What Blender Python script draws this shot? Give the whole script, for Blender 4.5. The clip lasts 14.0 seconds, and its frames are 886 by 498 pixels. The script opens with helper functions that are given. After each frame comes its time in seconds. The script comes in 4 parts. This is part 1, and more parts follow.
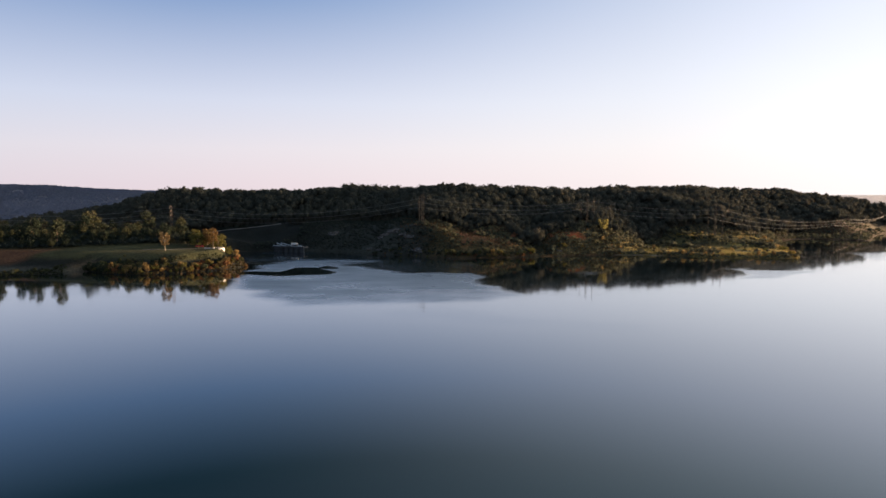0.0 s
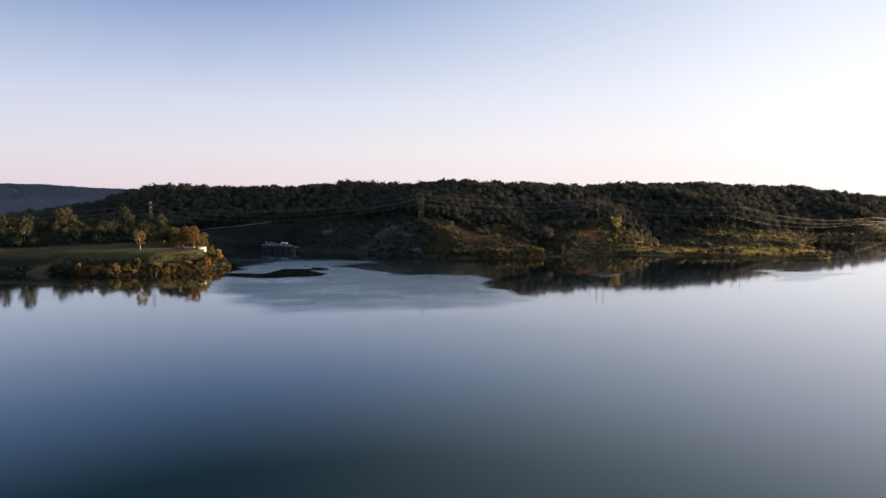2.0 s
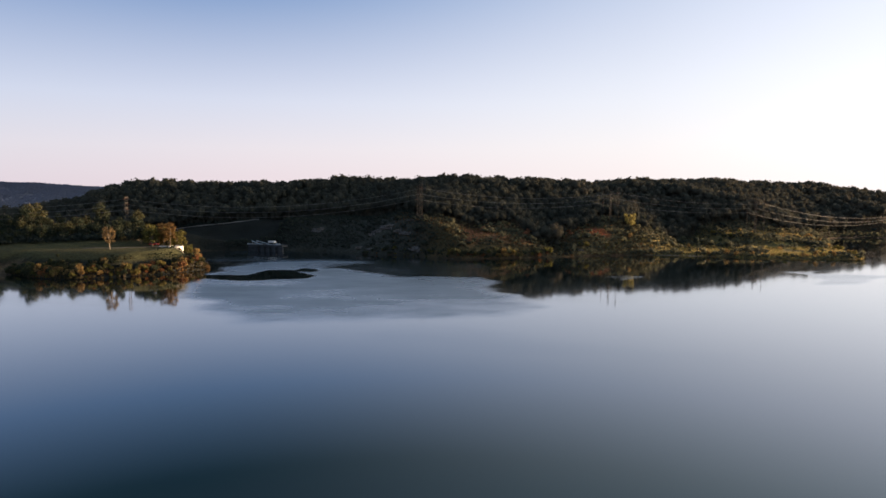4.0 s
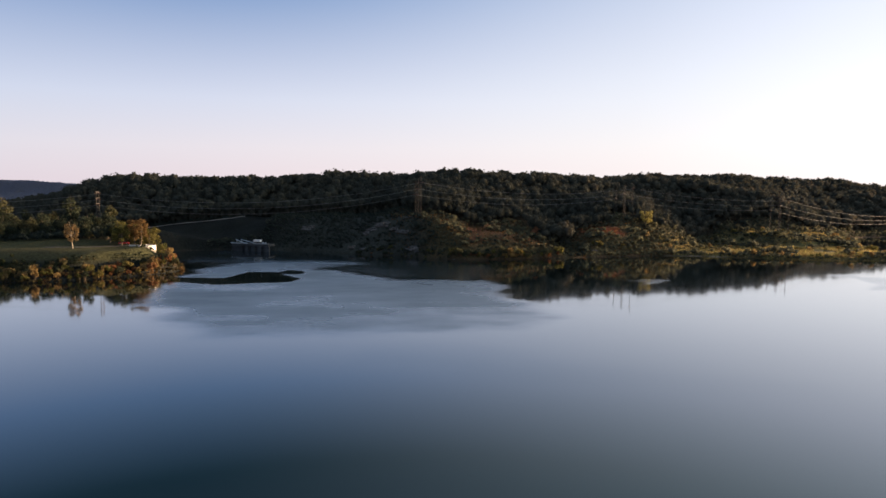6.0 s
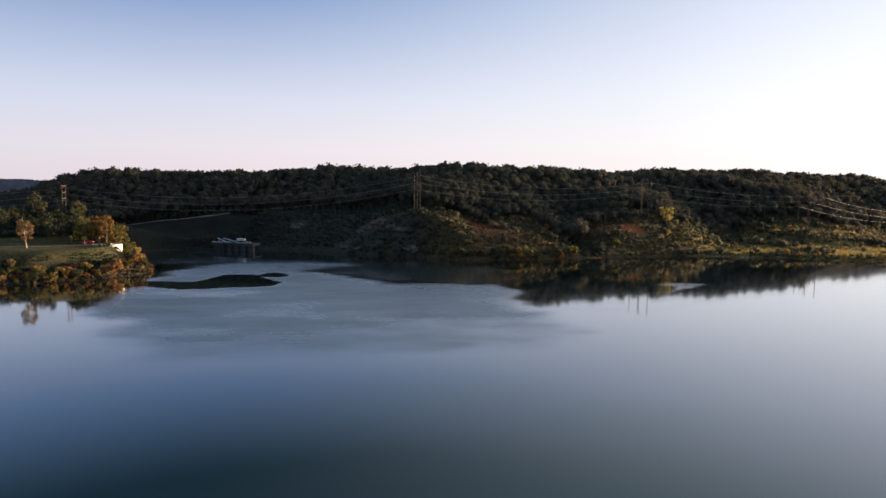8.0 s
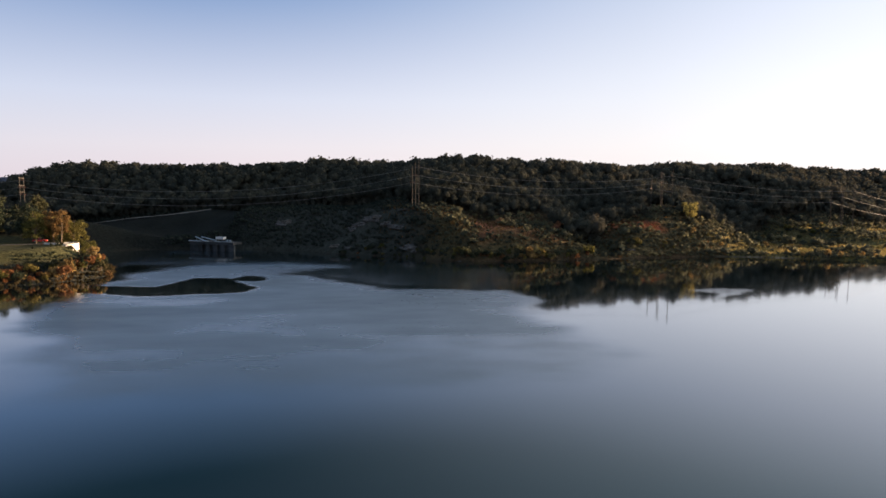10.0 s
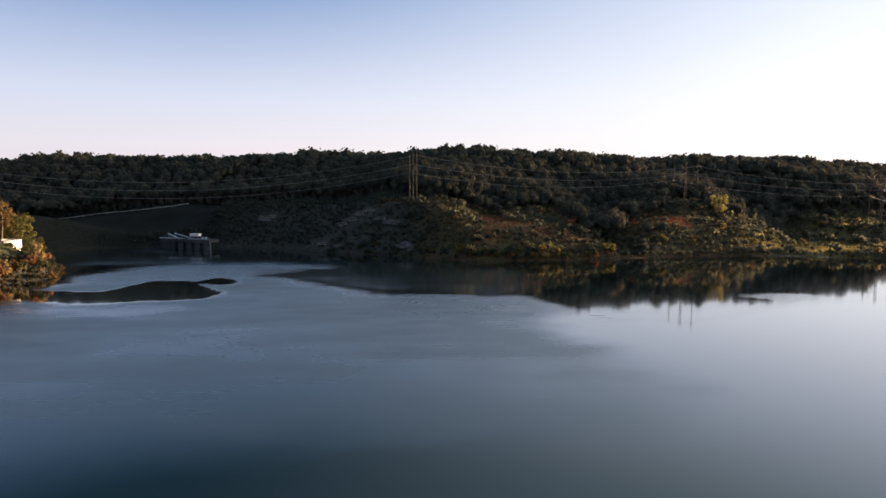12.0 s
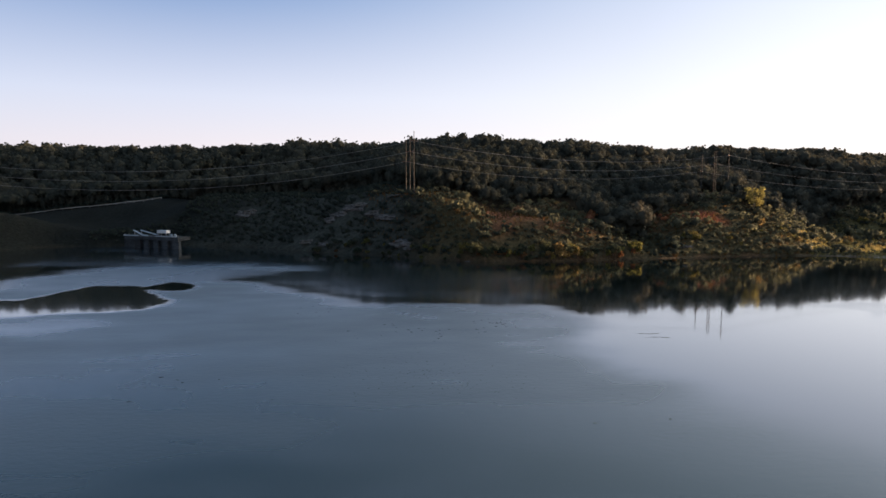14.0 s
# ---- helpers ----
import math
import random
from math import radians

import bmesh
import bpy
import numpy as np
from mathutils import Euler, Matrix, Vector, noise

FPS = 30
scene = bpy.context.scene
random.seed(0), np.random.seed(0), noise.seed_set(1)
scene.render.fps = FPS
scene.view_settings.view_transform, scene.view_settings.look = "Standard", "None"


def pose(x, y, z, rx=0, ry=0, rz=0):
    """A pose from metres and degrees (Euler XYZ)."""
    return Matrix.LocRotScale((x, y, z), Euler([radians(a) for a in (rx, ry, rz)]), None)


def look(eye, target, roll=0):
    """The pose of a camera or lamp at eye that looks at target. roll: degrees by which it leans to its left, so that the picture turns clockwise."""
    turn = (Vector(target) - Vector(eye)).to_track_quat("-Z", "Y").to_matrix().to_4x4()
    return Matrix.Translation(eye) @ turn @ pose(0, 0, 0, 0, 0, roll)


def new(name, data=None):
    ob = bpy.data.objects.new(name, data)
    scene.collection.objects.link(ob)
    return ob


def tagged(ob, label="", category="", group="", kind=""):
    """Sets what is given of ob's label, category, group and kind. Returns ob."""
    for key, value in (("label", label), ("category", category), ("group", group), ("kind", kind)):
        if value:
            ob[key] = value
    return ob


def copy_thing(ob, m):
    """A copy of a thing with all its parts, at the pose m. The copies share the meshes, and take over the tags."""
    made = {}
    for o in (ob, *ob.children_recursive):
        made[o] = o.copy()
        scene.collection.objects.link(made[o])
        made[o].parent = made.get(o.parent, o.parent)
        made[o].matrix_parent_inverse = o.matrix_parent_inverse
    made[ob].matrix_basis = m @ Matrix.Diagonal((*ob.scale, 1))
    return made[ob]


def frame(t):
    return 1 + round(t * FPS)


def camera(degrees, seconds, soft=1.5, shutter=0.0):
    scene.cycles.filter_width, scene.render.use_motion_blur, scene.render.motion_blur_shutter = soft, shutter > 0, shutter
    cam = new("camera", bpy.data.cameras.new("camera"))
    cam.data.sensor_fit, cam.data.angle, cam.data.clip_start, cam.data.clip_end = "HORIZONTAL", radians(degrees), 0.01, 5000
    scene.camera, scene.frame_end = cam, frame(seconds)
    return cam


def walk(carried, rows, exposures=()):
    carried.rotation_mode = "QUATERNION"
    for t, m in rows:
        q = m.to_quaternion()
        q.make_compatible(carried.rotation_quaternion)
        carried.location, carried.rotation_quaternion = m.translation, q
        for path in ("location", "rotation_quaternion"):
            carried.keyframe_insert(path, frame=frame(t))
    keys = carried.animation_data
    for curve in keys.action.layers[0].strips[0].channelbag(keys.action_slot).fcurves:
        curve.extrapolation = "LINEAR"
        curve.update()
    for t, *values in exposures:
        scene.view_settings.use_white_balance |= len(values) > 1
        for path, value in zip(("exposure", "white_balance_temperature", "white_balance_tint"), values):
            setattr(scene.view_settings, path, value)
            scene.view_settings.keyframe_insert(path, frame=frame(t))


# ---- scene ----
cam = camera(70.0, 14.0)
METRES, EYE, TILT, LEAN, TURN = 215.0, 44.3, -5.42, 0.0, 0.0
ROWS = [
    (0.0, 0.0, 0.0, 0.0, 0.0, 0.0, -0.0),
    (0.5, -0.0028, 0.0366, -0.0017, -0.04, 0.03, 0.0),
    (1.0, -0.0034, 0.0725, -0.0012, -0.02, 0.02, -0.01),
    (1.5, -0.0052, 0.1078, -0.002, -0.03, 0.03, -0.01),
    (2.0, -0.0063, 0.1436, -0.0026, -0.04, 0.04, -0.01),
    (2.5, -0.0096, 0.1796, -0.001, -0.12, -0.03, -0.03),
    (3.0, -0.0098, 0.2155, -0.0024, -0.12, -0.0, -0.03),
    (5.5, -0.0202, 0.3937, -0.0026, -0.39, -0.08, -0.15),
    (6.0, -0.0211, 0.4294, -0.0026, -0.41, -0.1, -0.15),
    (6.5, -0.0217, 0.4652, -0.0029, -0.42, -0.1, -0.15),
    (7.0, -0.0245, 0.5011, -0.0031, -0.46, -0.11, -0.16),
    (7.5, -0.0252, 0.5367, -0.0038, -0.46, -0.09, -0.16),
    (8.0, -0.0267, 0.5724, -0.0035, -0.48, -0.13, -0.16),
    (10.5, -0.0342, 0.7506, -0.0041, -0.7, -0.24, -0.16),
    (11.0, -0.035, 0.7862, -0.006, -0.73, -0.24, -0.15),
    (11.5, -0.0361, 0.8216, -0.0061, -0.77, -0.33, -0.16),
    (12.0, -0.0378, 0.857, -0.0062, -0.83, -0.37, -0.17),
    (12.5, -0.0381, 0.892, -0.0073, -0.84, -0.38, -0.18),
    (13.0, -0.0389, 0.9274, -0.008, -0.88, -0.42, -0.17),
    (13.5, -0.0398, 0.9632, -0.009, -0.93, -0.41, -0.19),
    (14.0, -0.041, 0.9985, -0.0098, -0.98, -0.38, -0.19),
]
walk(cam, [(t, pose(0, 0, EYE, TILT, LEAN, TURN) @ pose(METRES * x * .63, METRES * y, METRES * z * .63, 90 + pitch * .63, roll, yaw * .63)) for t, x, y, z, yaw, pitch, roll in ROWS],
     [(0.0, 1.87), (10.0, 1.9), (14.0, 2.0)])

# ---- world, sun ----
SUN_AZ, SUN_EL = 76.0, 5.2            # degrees right of straight ahead, and above the horizon
HAZE_AZ = 75.0                       # the middle of the bright haze
world = bpy.data.worlds.new("sky")
scene.world = world
world.use_nodes = True
wt = world.node_tree
sky = wt.nodes.new("ShaderNodeTexSky")
sky.sky_type = "NISHITA"
sky.sun_disc = False
sky.sun_elevation, sky.sun_rotation = radians(SUN_EL), radians(SUN_AZ)
sky.air_density, sky.dust_density, sky.ozone_density = 1.0, 0.8, 2.0
bg = wt.nodes["Background"]
bg.inputs["Strength"].default_value = 0.12
# evening haze: pale rose low down, thinning upwards, brighter towards the sun
way = wt.nodes.new("ShaderNodeTexCoord").outputs["Generated"]
split = wt.nodes.new("ShaderNodeSeparateXYZ")
wt.links.new(way, split.inputs[0])
thick = wt.nodes.new("ShaderNodeValToRGB")
thick.color_ramp.interpolation = "EASE"
for k in range(3):
    thick.color_ramp.elements.new(0.5)
for e, (at, v) in zip(thick.color_ramp.elements, ((0.0, 0.96), (0.12, 0.92), (0.3, 0.93), (0.55, 0.97), (1.0, 0.6))):
    e.position, e.color = at, (v, v, v, 1)
wt.links.new(split.outputs["Z"], thick.inputs["Fac"])
facing = wt.nodes.new("ShaderNodeVectorMath")
facing.operation = "DOT_PRODUCT"
facing.inputs[1].default_value = (math.sin(radians(HAZE_AZ)), math.cos(radians(HAZE_AZ)), 0)
wt.links.new(way, facing.inputs[0])
tone = wt.nodes.new("ShaderNodeValToRGB")
for k in range(4):
    tone.color_ramp.elements.new(0.5)
HAZE = ((0.0, (0.93, 0.79, 0.82)), (0.06, (0.92, 0.84, 0.89)), (0.13, (0.77, 0.785, 0.915)), (0.29, (0.2, 0.335, 0.605)), (0.40, (0.02, 0.065, 0.105)), (1.0, (0.36, 0.46, 0.62)))
for e, (at, c) in zip(tone.color_ramp.elements, HAZE):
    e.position, e.color = at, (*(v / 0.447 for v in c), 1)
wt.links.new(split.outputs["Z"], tone.inputs["Fac"])
# the side towards the sun is paler, higher up
sunward = wt.nodes.new("ShaderNodeValToRGB")
for k in range(4):
    sunward.color_ramp.elements.new(0.5)
PALE = ((0.0, (1.02, 0.95, 0.96)), (0.07, (1.02, 0.98, 1.01)), (0.16, (0.95, 0.95, 1.03)), (0.3, (0.78, 0.82, 0.96)), (0.44, (0.46, 0.57, 0.66)), (1.0, (0.34, 0.44, 0.6)))
for e, (at, c) in zip(sunward.color_ramp.elements, PALE):
    e.position, e.color = at, (*(v / 0.447 for v in c), 1)
wt.links.new(split.outputs["Z"], sunward.inputs["Fac"])
glow = wt.nodes.new("ShaderNodeValToRGB")
for k in range(4):
    glow.color_ramp.elements.new(0.5)
for e, (at, c) in zip(glow.color_ramp.elements, ((0.04, (1.45, 1.42, 1.45)), (0.3, (0.84, 0.87, 0.93)), (0.5, (0.93, 0.94, 0.97)), (0.76, (1.0, 1.0, 1.0)), (0.89, (1.12, 1.11, 1.1)), (1.0, (20.0, 15.0, 10.0)))):
    e.position, e.color = at, (*c, 1)
lit_haze = wt.nodes.new("ShaderNodeMix")
lit_haze.data_type, lit_haze.blend_type = "RGBA", "MULTIPLY"
lit_haze.inputs[0].default_value = 1.0
turned = wt.nodes.new("ShaderNodeMapRange")
turned.interpolation_type = "SMOOTHSTEP"
turned.inputs["From Min"].default_value, turned.inputs["From Max"].default_value = 0.42, 0.98
both = wt.nodes.new("ShaderNodeMix")
both.data_type = "RGBA"
wt.links.new(turned.outputs["Result"], both.inputs[0])
wt.links.new(tone.outputs["Color"], both.inputs[6])
wt.links.new(sunward.outputs["Color"], both.inputs[7])
wt.links.new(both.outputs[2], lit_haze.inputs[6])
wt.links.new(glow.outputs["Color"], lit_haze.inputs[7])
half = wt.nodes.new("ShaderNodeMath")
half.operation = "MULTIPLY_ADD"
half.inputs[1].default_value, half.inputs[2].default_value = 0.5, 0.5
wt.links.new(facing.outputs["Value"], half.inputs[0])
wt.links.new(half.outputs[0], glow.inputs["Fac"])
wt.links.new(half.outputs[0], turned.inputs["Value"])
veil = wt.nodes.new("ShaderNodeMix")
veil.data_type = "RGBA"
wt.links.new(thick.outputs["Color"], veil.inputs[0])
wt.links.new(sky.outputs["Color"], veil.inputs[6])
wt.links.new(lit_haze.outputs[2], veil.inputs[7])
wt.links.new(veil.outputs[2], bg.inputs["Color"])
sun_data = bpy.data.lights.new("sun", "SUN")
sun_data.energy, sun_data.angle, sun_data.color = 5.0, radians(1.5), (1.0, 0.66, 0.40)
sun = new("sun", sun_data)
to_sun = Vector((math.sin(radians(SUN_AZ)) * math.cos(radians(SUN_EL)), math.cos(radians(SUN_AZ)) * math.cos(radians(SUN_EL)), math.sin(radians(SUN_EL))))
sun.matrix_world = look((300, 0, 300), Vector((300, 0, 300)) - to_sun)

rng = np.random.default_rng(7)


# ---- materials ----
def material(name, rough=0.8, metallic=0.0):
    m = bpy.data.materials.new(name)
    m.use_nodes = True
    p = m.node_tree.nodes["Principled BSDF"]
    p.inputs["Roughness"].default_value, p.inputs["Metallic"].default_value = rough, metallic
    return m, m.node_tree, p


def node(tree, kind, **values):
    n = tree.nodes.new("ShaderNode" + kind)
    for k, v in values.items():
        n.inputs[k].default_value = v
    return n


def ramp(tree, source, *stops):
    r = tree.nodes.new("ShaderNodeValToRGB")
    while len(r.color_ramp.elements) < len(stops):
        r.color_ramp.elements.new(0.5)
    for e, (at, c) in zip(r.color_ramp.elements, stops):
        e.position, e.color = at, (*c, 1)
    tree.links.new(source, r.inputs["Fac"])
    return r.outputs["Color"]


def mixed(tree, fac, a, b, how="MIX"):
    m = tree.nodes.new("ShaderNodeMix")
    m.data_type, m.blend_type = "RGBA", how
    for sock, v in ((m.inputs[0], fac), (m.inputs[6], a), (m.inputs[7], b)):
        if isinstance(v, (int, float)):
            sock.default_value = v
        elif isinstance(v, tuple):
            sock.default_value = (*v, 1)
        else:
            tree.links.new(v, sock)
    return m.outputs[2]


def grain(tree, scale, detail=5.0, stretch=None):
    co = tree.nodes.new("ShaderNodeTexCoord").outputs["Object"]
    if stretch:
        mp = tree.nodes.new("ShaderNodeMapping")
        mp.inputs["Scale"].default_value = stretch
        tree.links.new(co, mp.inputs["Vector"])
        co = mp.outputs["Vector"]
    n = node(tree, "TexNoise", Scale=scale, Detail=detail, Roughness=0.6)
    tree.links.new(co, n.inputs["Vector"])
    return n.outputs["Fac"]


def bumped(tree, p, height, strength, distance):
    b = node(tree, "Bump", Strength=strength, Distance=distance)
    tree.links.new(height, b.inputs["Height"])
    tree.links.new(b.outputs["Normal"], p.inputs["Normal"])


def plain_material(name, a, b, scale, rough=0.8, metallic=0.0, relief=0.02, stretch=None):
    m, t, p = material(name, rough, metallic)
    p.inputs["Specular IOR Level"].default_value = 0.5 if rough < 0.7 else 0.2
    g = grain(t, scale, 6.0, stretch)
    big = grain(t, scale * 0.13, 3.0)
    c = ramp(t, g, (0.3, a), (0.7, b))
    dirt = ramp(t, big, (0.35, (0.62, 0.6, 0.57)), (0.65, (1, 1, 1)))
    t.links.new(mixed(t, 1.0, c, dirt, "MULTIPLY"), p.inputs["Base Color"])
    bumped(t, p, g, 0.6, relief)
    return m


def leaf_material(name, dark, mid, light, woods=False, vary=1.0, own=0.6, thin=0.5):
    """Leaves: every leaf clump differs a little, every tree more."""
    m, t, p = material(name, 0.75)
    p.inputs["Specular IOR Level"].default_value = 0.1
    geo = t.nodes.new("ShaderNodeNewGeometry")
    if woods:
        tint = t.nodes.new("ShaderNodeAttribute")
        tint.attribute_name = "tint"
        each = tint.outputs["Fac"]
    else:
        each = t.nodes.new("ShaderNodeObjectInfo").outputs["Random"]
    tree_tone = ramp(t, each, (0.0, dark), (0.55, mid), (1.0, light))
    leaf_tone = ramp(t, geo.outputs["Random Per Island"], (0.0, (1 - 0.45 * vary,) * 3), (1.0, (1 + 0.35 * vary, 1 + 0.3 * vary, 1 + 0.15 * vary)))
    c = mixed(t, 1.0, tree_tone, leaf_tone, "MULTIPLY")
    t.links.new(c, p.inputs["Base Color"])
    # clumps of many small leaves: normals bent to lake and sky lift the shade
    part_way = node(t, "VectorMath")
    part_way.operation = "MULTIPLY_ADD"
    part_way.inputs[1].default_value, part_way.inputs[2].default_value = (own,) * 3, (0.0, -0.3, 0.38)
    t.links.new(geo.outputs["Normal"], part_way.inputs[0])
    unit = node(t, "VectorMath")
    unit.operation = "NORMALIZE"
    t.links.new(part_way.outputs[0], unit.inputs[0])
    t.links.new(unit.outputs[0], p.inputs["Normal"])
    tr = t.nodes.new("ShaderNodeBsdfTranslucent")
    t.links.new(c, tr.inputs["Color"])
    mx = node(t, "MixShader", Fac=thin)
    t.links.new(p.outputs["BSDF"], mx.inputs[1])
    t.links.new(tr.outputs["BSDF"], mx.inputs[2])
    t.links.new(mx.outputs[0], t.nodes["Material Output"].inputs["Surface"])
    return m


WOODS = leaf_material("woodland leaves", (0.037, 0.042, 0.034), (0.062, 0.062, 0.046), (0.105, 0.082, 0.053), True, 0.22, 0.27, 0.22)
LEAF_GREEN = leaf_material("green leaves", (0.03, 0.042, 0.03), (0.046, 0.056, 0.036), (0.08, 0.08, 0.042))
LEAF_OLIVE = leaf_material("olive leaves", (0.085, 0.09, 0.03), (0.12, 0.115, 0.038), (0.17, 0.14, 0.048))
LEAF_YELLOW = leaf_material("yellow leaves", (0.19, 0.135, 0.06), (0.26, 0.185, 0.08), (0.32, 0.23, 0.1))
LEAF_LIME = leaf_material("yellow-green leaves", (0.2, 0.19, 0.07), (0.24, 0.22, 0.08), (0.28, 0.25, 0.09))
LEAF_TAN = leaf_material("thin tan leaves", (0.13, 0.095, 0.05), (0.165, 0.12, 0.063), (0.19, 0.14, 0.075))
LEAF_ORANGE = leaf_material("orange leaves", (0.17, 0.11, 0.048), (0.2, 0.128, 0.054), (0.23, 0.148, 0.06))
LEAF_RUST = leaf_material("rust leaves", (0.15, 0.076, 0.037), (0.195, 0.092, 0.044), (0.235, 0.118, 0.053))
BARK = plain_material("bark", (0.09, 0.07, 0.05), (0.2, 0.16, 0.12), 6.0, 0.9, 0, 0.03, (4, 4, 0.6))
PALE_BARK = plain_material("pale bark", (0.2, 0.17, 0.13), (0.36, 0.32, 0.26), 5.0, 0.85, 0, 0.02, (3, 3, 0.8))
POLE_WOOD = plain_material("weathered pole wood", (0.042, 0.038, 0.035), (0.085, 0.078, 0.072), 5.0, 0.85, 0, 0.01, (6, 6, 0.4))
STEEL = plain_material("dull galvanised steel", (0.35, 0.36, 0.37), (0.5, 0.51, 0.52), 3.0, 0.45, 0.9, 0.003)
WIRE = plain_material("bare aluminium conductor", (0.14, 0.14, 0.15), (0.2, 0.2, 0.205), 1.0, 0.6, 0.1, 0.001)
PORCELAIN = plain_material("brown porcelain", (0.12, 0.05, 0.03), (0.17, 0.07, 0.04), 2.0, 0.25)
CONCRETE = plain_material("weathered concrete", (0.26, 0.25, 0.23), (0.42, 0.41, 0.38), 1.2, 0.9, 0, 0.02)
DARK_CONCRETE = plain_material("dark concrete", (0.038, 0.042, 0.046), (0.07, 0.075, 0.082), 1.1, 0.9, 0, 0.03)
PIER_CONCRETE = plain_material("grey weathered concrete", (0.042, 0.046, 0.051), (0.08, 0.086, 0.092), 1.1, 0.9, 0, 0.03)
PALE_WALL = plain_material("whitewashed concrete", (0.62, 0.6, 0.55), (0.78, 0.76, 0.72), 1.0, 0.85, 0, 0.01)
WHITE_PAINT = plain_material("white painted sheet metal", (0.72, 0.73, 0.74), (0.82, 0.82, 0.82), 0.7, 0.5, 0, 0.002)
BLUE_PIPE = plain_material("pale blue painted pipe", (0.32, 0.42, 0.52), (0.5, 0.58, 0.66), 1.5, 0.5, 0, 0.003)
ROAD = plain_material("worn asphalt", (0.07, 0.07, 0.065), (0.12, 0.118, 0.11), 2.0, 0.9, 0, 0.01)
ROCK = plain_material("pale sandstone", (0.05, 0.049, 0.048), (0.145, 0.14, 0.134), 1.3, 0.9, 0, 0.25)


def water_material():
    m, t, p = material("lake water", 0.03)
    a = t.nodes.new("ShaderNodeAttribute")
    a.attribute_name = "ruffle"
    fine = grain(t, 1.6, 3.0, (0.55, 1.0, 1.0))
    cat = grain(t, 0.045, 4.0, (0.6, 1.6, 1.0))
    deep = ramp(t, cat, (0.3, (0.001, 0.0045, 0.006)), (0.7, (0.0015, 0.006, 0.0075)))
    # ruffled patches: reflected blue sky is put into the base colour
    t.links.new(mixed(t, a.outputs["Fac"], deep, (0.027, 0.053, 0.083)), p.inputs["Base Color"])
    p.inputs["IOR"].default_value = 1.48
    p.inputs["Specular Tint"].default_value = (0.8, 0.955, 1.0, 1)
    r = node(t, "MapRange")
    r.inputs["To Min"].default_value, r.inputs["To Max"].default_value = 0.055, 0.46
    t.links.new(a.outputs["Fac"], r.inputs["Value"])
    t.links.new(r.outputs["Result"], p.inputs["Roughness"])
    p.inputs["Coat Weight"].default_value, p.inputs["Coat IOR"].default_value = 0.95, 1.48
    t.links.new(r.outputs["Result"], p.inputs["Coat Roughness"])
    b = node(t, "Bump", Distance=0.06)
    s = node(t, "MapRange")
    s.inputs["To Min"].default_value, s.inputs["To Max"].default_value = 0.010, 0.6
    t.links.new(a.outputs["Fac"], s.inputs["Value"])
    t.links.new(s.outputs["Result"], b.inputs["Strength"])
    t.links.new(fine, b.inputs["Height"])
    lean = node(t, "VectorMath")          # wind ripples show the faces of their waves that lean to the open lake
    lean.operation = "MULTIPLY_ADD"
    lean.inputs[1].default_value = (0.0, -0.06, 0.0)
    t.links.new(a.outputs["Fac"], lean.inputs[0])
    t.links.new(b.outputs["Normal"], lean.inputs[2])
    facet = node(t, "VectorMath")
    facet.operation = "NORMALIZE"
    t.links.new(lean.outputs[0], facet.inputs[0])
    t.links.new(facet.outputs[0], p.inputs["Normal"])
    t.links.new(facet.outputs[0], p.inputs["Coat Normal"])
    return m


def ground_material():
    m, t, p = material("earth, grass and leaf litter", 0.95)
    p.inputs["Specular IOR Level"].default_value = 0.08
    a = t.nodes.new("ShaderNodeAttribute")
    a.attribute_name = "cover"
    g = grain(t, 0.9, 8.0)
    b = grain(t, 0.07, 5.0)
    fleck = ramp(t, g, (0.3, (0.5, 0.5, 0.48)), (0.7, (1.4, 1.35, 1.3)))
    patch = ramp(t, b, (0.3, (0.75, 0.72, 0.66)), (0.7, (1.15, 1.12, 1.05)))
    c = mixed(t, 1.0, a.outputs["Color"], fleck, "MULTIPLY")
    t.links.new(mixed(t, 1.0, c, patch, "MULTIPLY"), p.inputs["Base Color"])
    bumped(t, p, g, 1.0, 0.5)
    return m


WATER, GROUND = water_material(), ground_material()
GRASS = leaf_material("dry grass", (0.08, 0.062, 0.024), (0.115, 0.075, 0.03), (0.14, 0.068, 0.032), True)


# ---- mesh helpers ----
def mesh_from(name, verts, faces, mat, smooth=False, **attributes):
    """One mesh from arrays: verts n x 3, faces m x 3 or m x 4."""
    me = bpy.data.meshes.new(name)
    verts, faces = np.asarray(verts, np.float32), np.asarray(faces, np.int32)
    k = faces.shape[1]
    me.vertices.add(len(verts))
    me.vertices.foreach_set("co", verts.ravel())
    me.loops.add(faces.size)
    me.loops.foreach_set("vertex_index", faces.ravel())
    me.polygons.add(len(faces))
    me.polygons.foreach_set("loop_start", np.arange(0, faces.size, k, dtype=np.int32))
    me.update(calc_edges=True)
    if smooth:
        me.polygons.foreach_set("use_smooth", np.ones(len(faces), bool))
    for key, value in attributes.items():
        if value.ndim == 1:
            me.attributes.new(key, "FLOAT", "POINT").data.foreach_set("value", value.astype(np.float32))
        else:
            me.attributes.new(key, "FLOAT_COLOR", "POINT").data.foreach_set("color", np.c_[value, np.ones(len(value))].astype(np.float32).ravel())
    me.materials.append(mat)
    return me


def part(name, data, mat=None, parent=None, label="", m=None):
    if isinstance(data, bmesh.types.BMesh):
        me = bpy.data.meshes.new(name)
        data.to_mesh(me)
        data.free()
        me.materials.append(mat)
        data = me
    ob = new(name, data)
    if m is not None:
        ob.matrix_basis = m
    if parent:
        ob.parent = parent
    return tagged(ob, label)


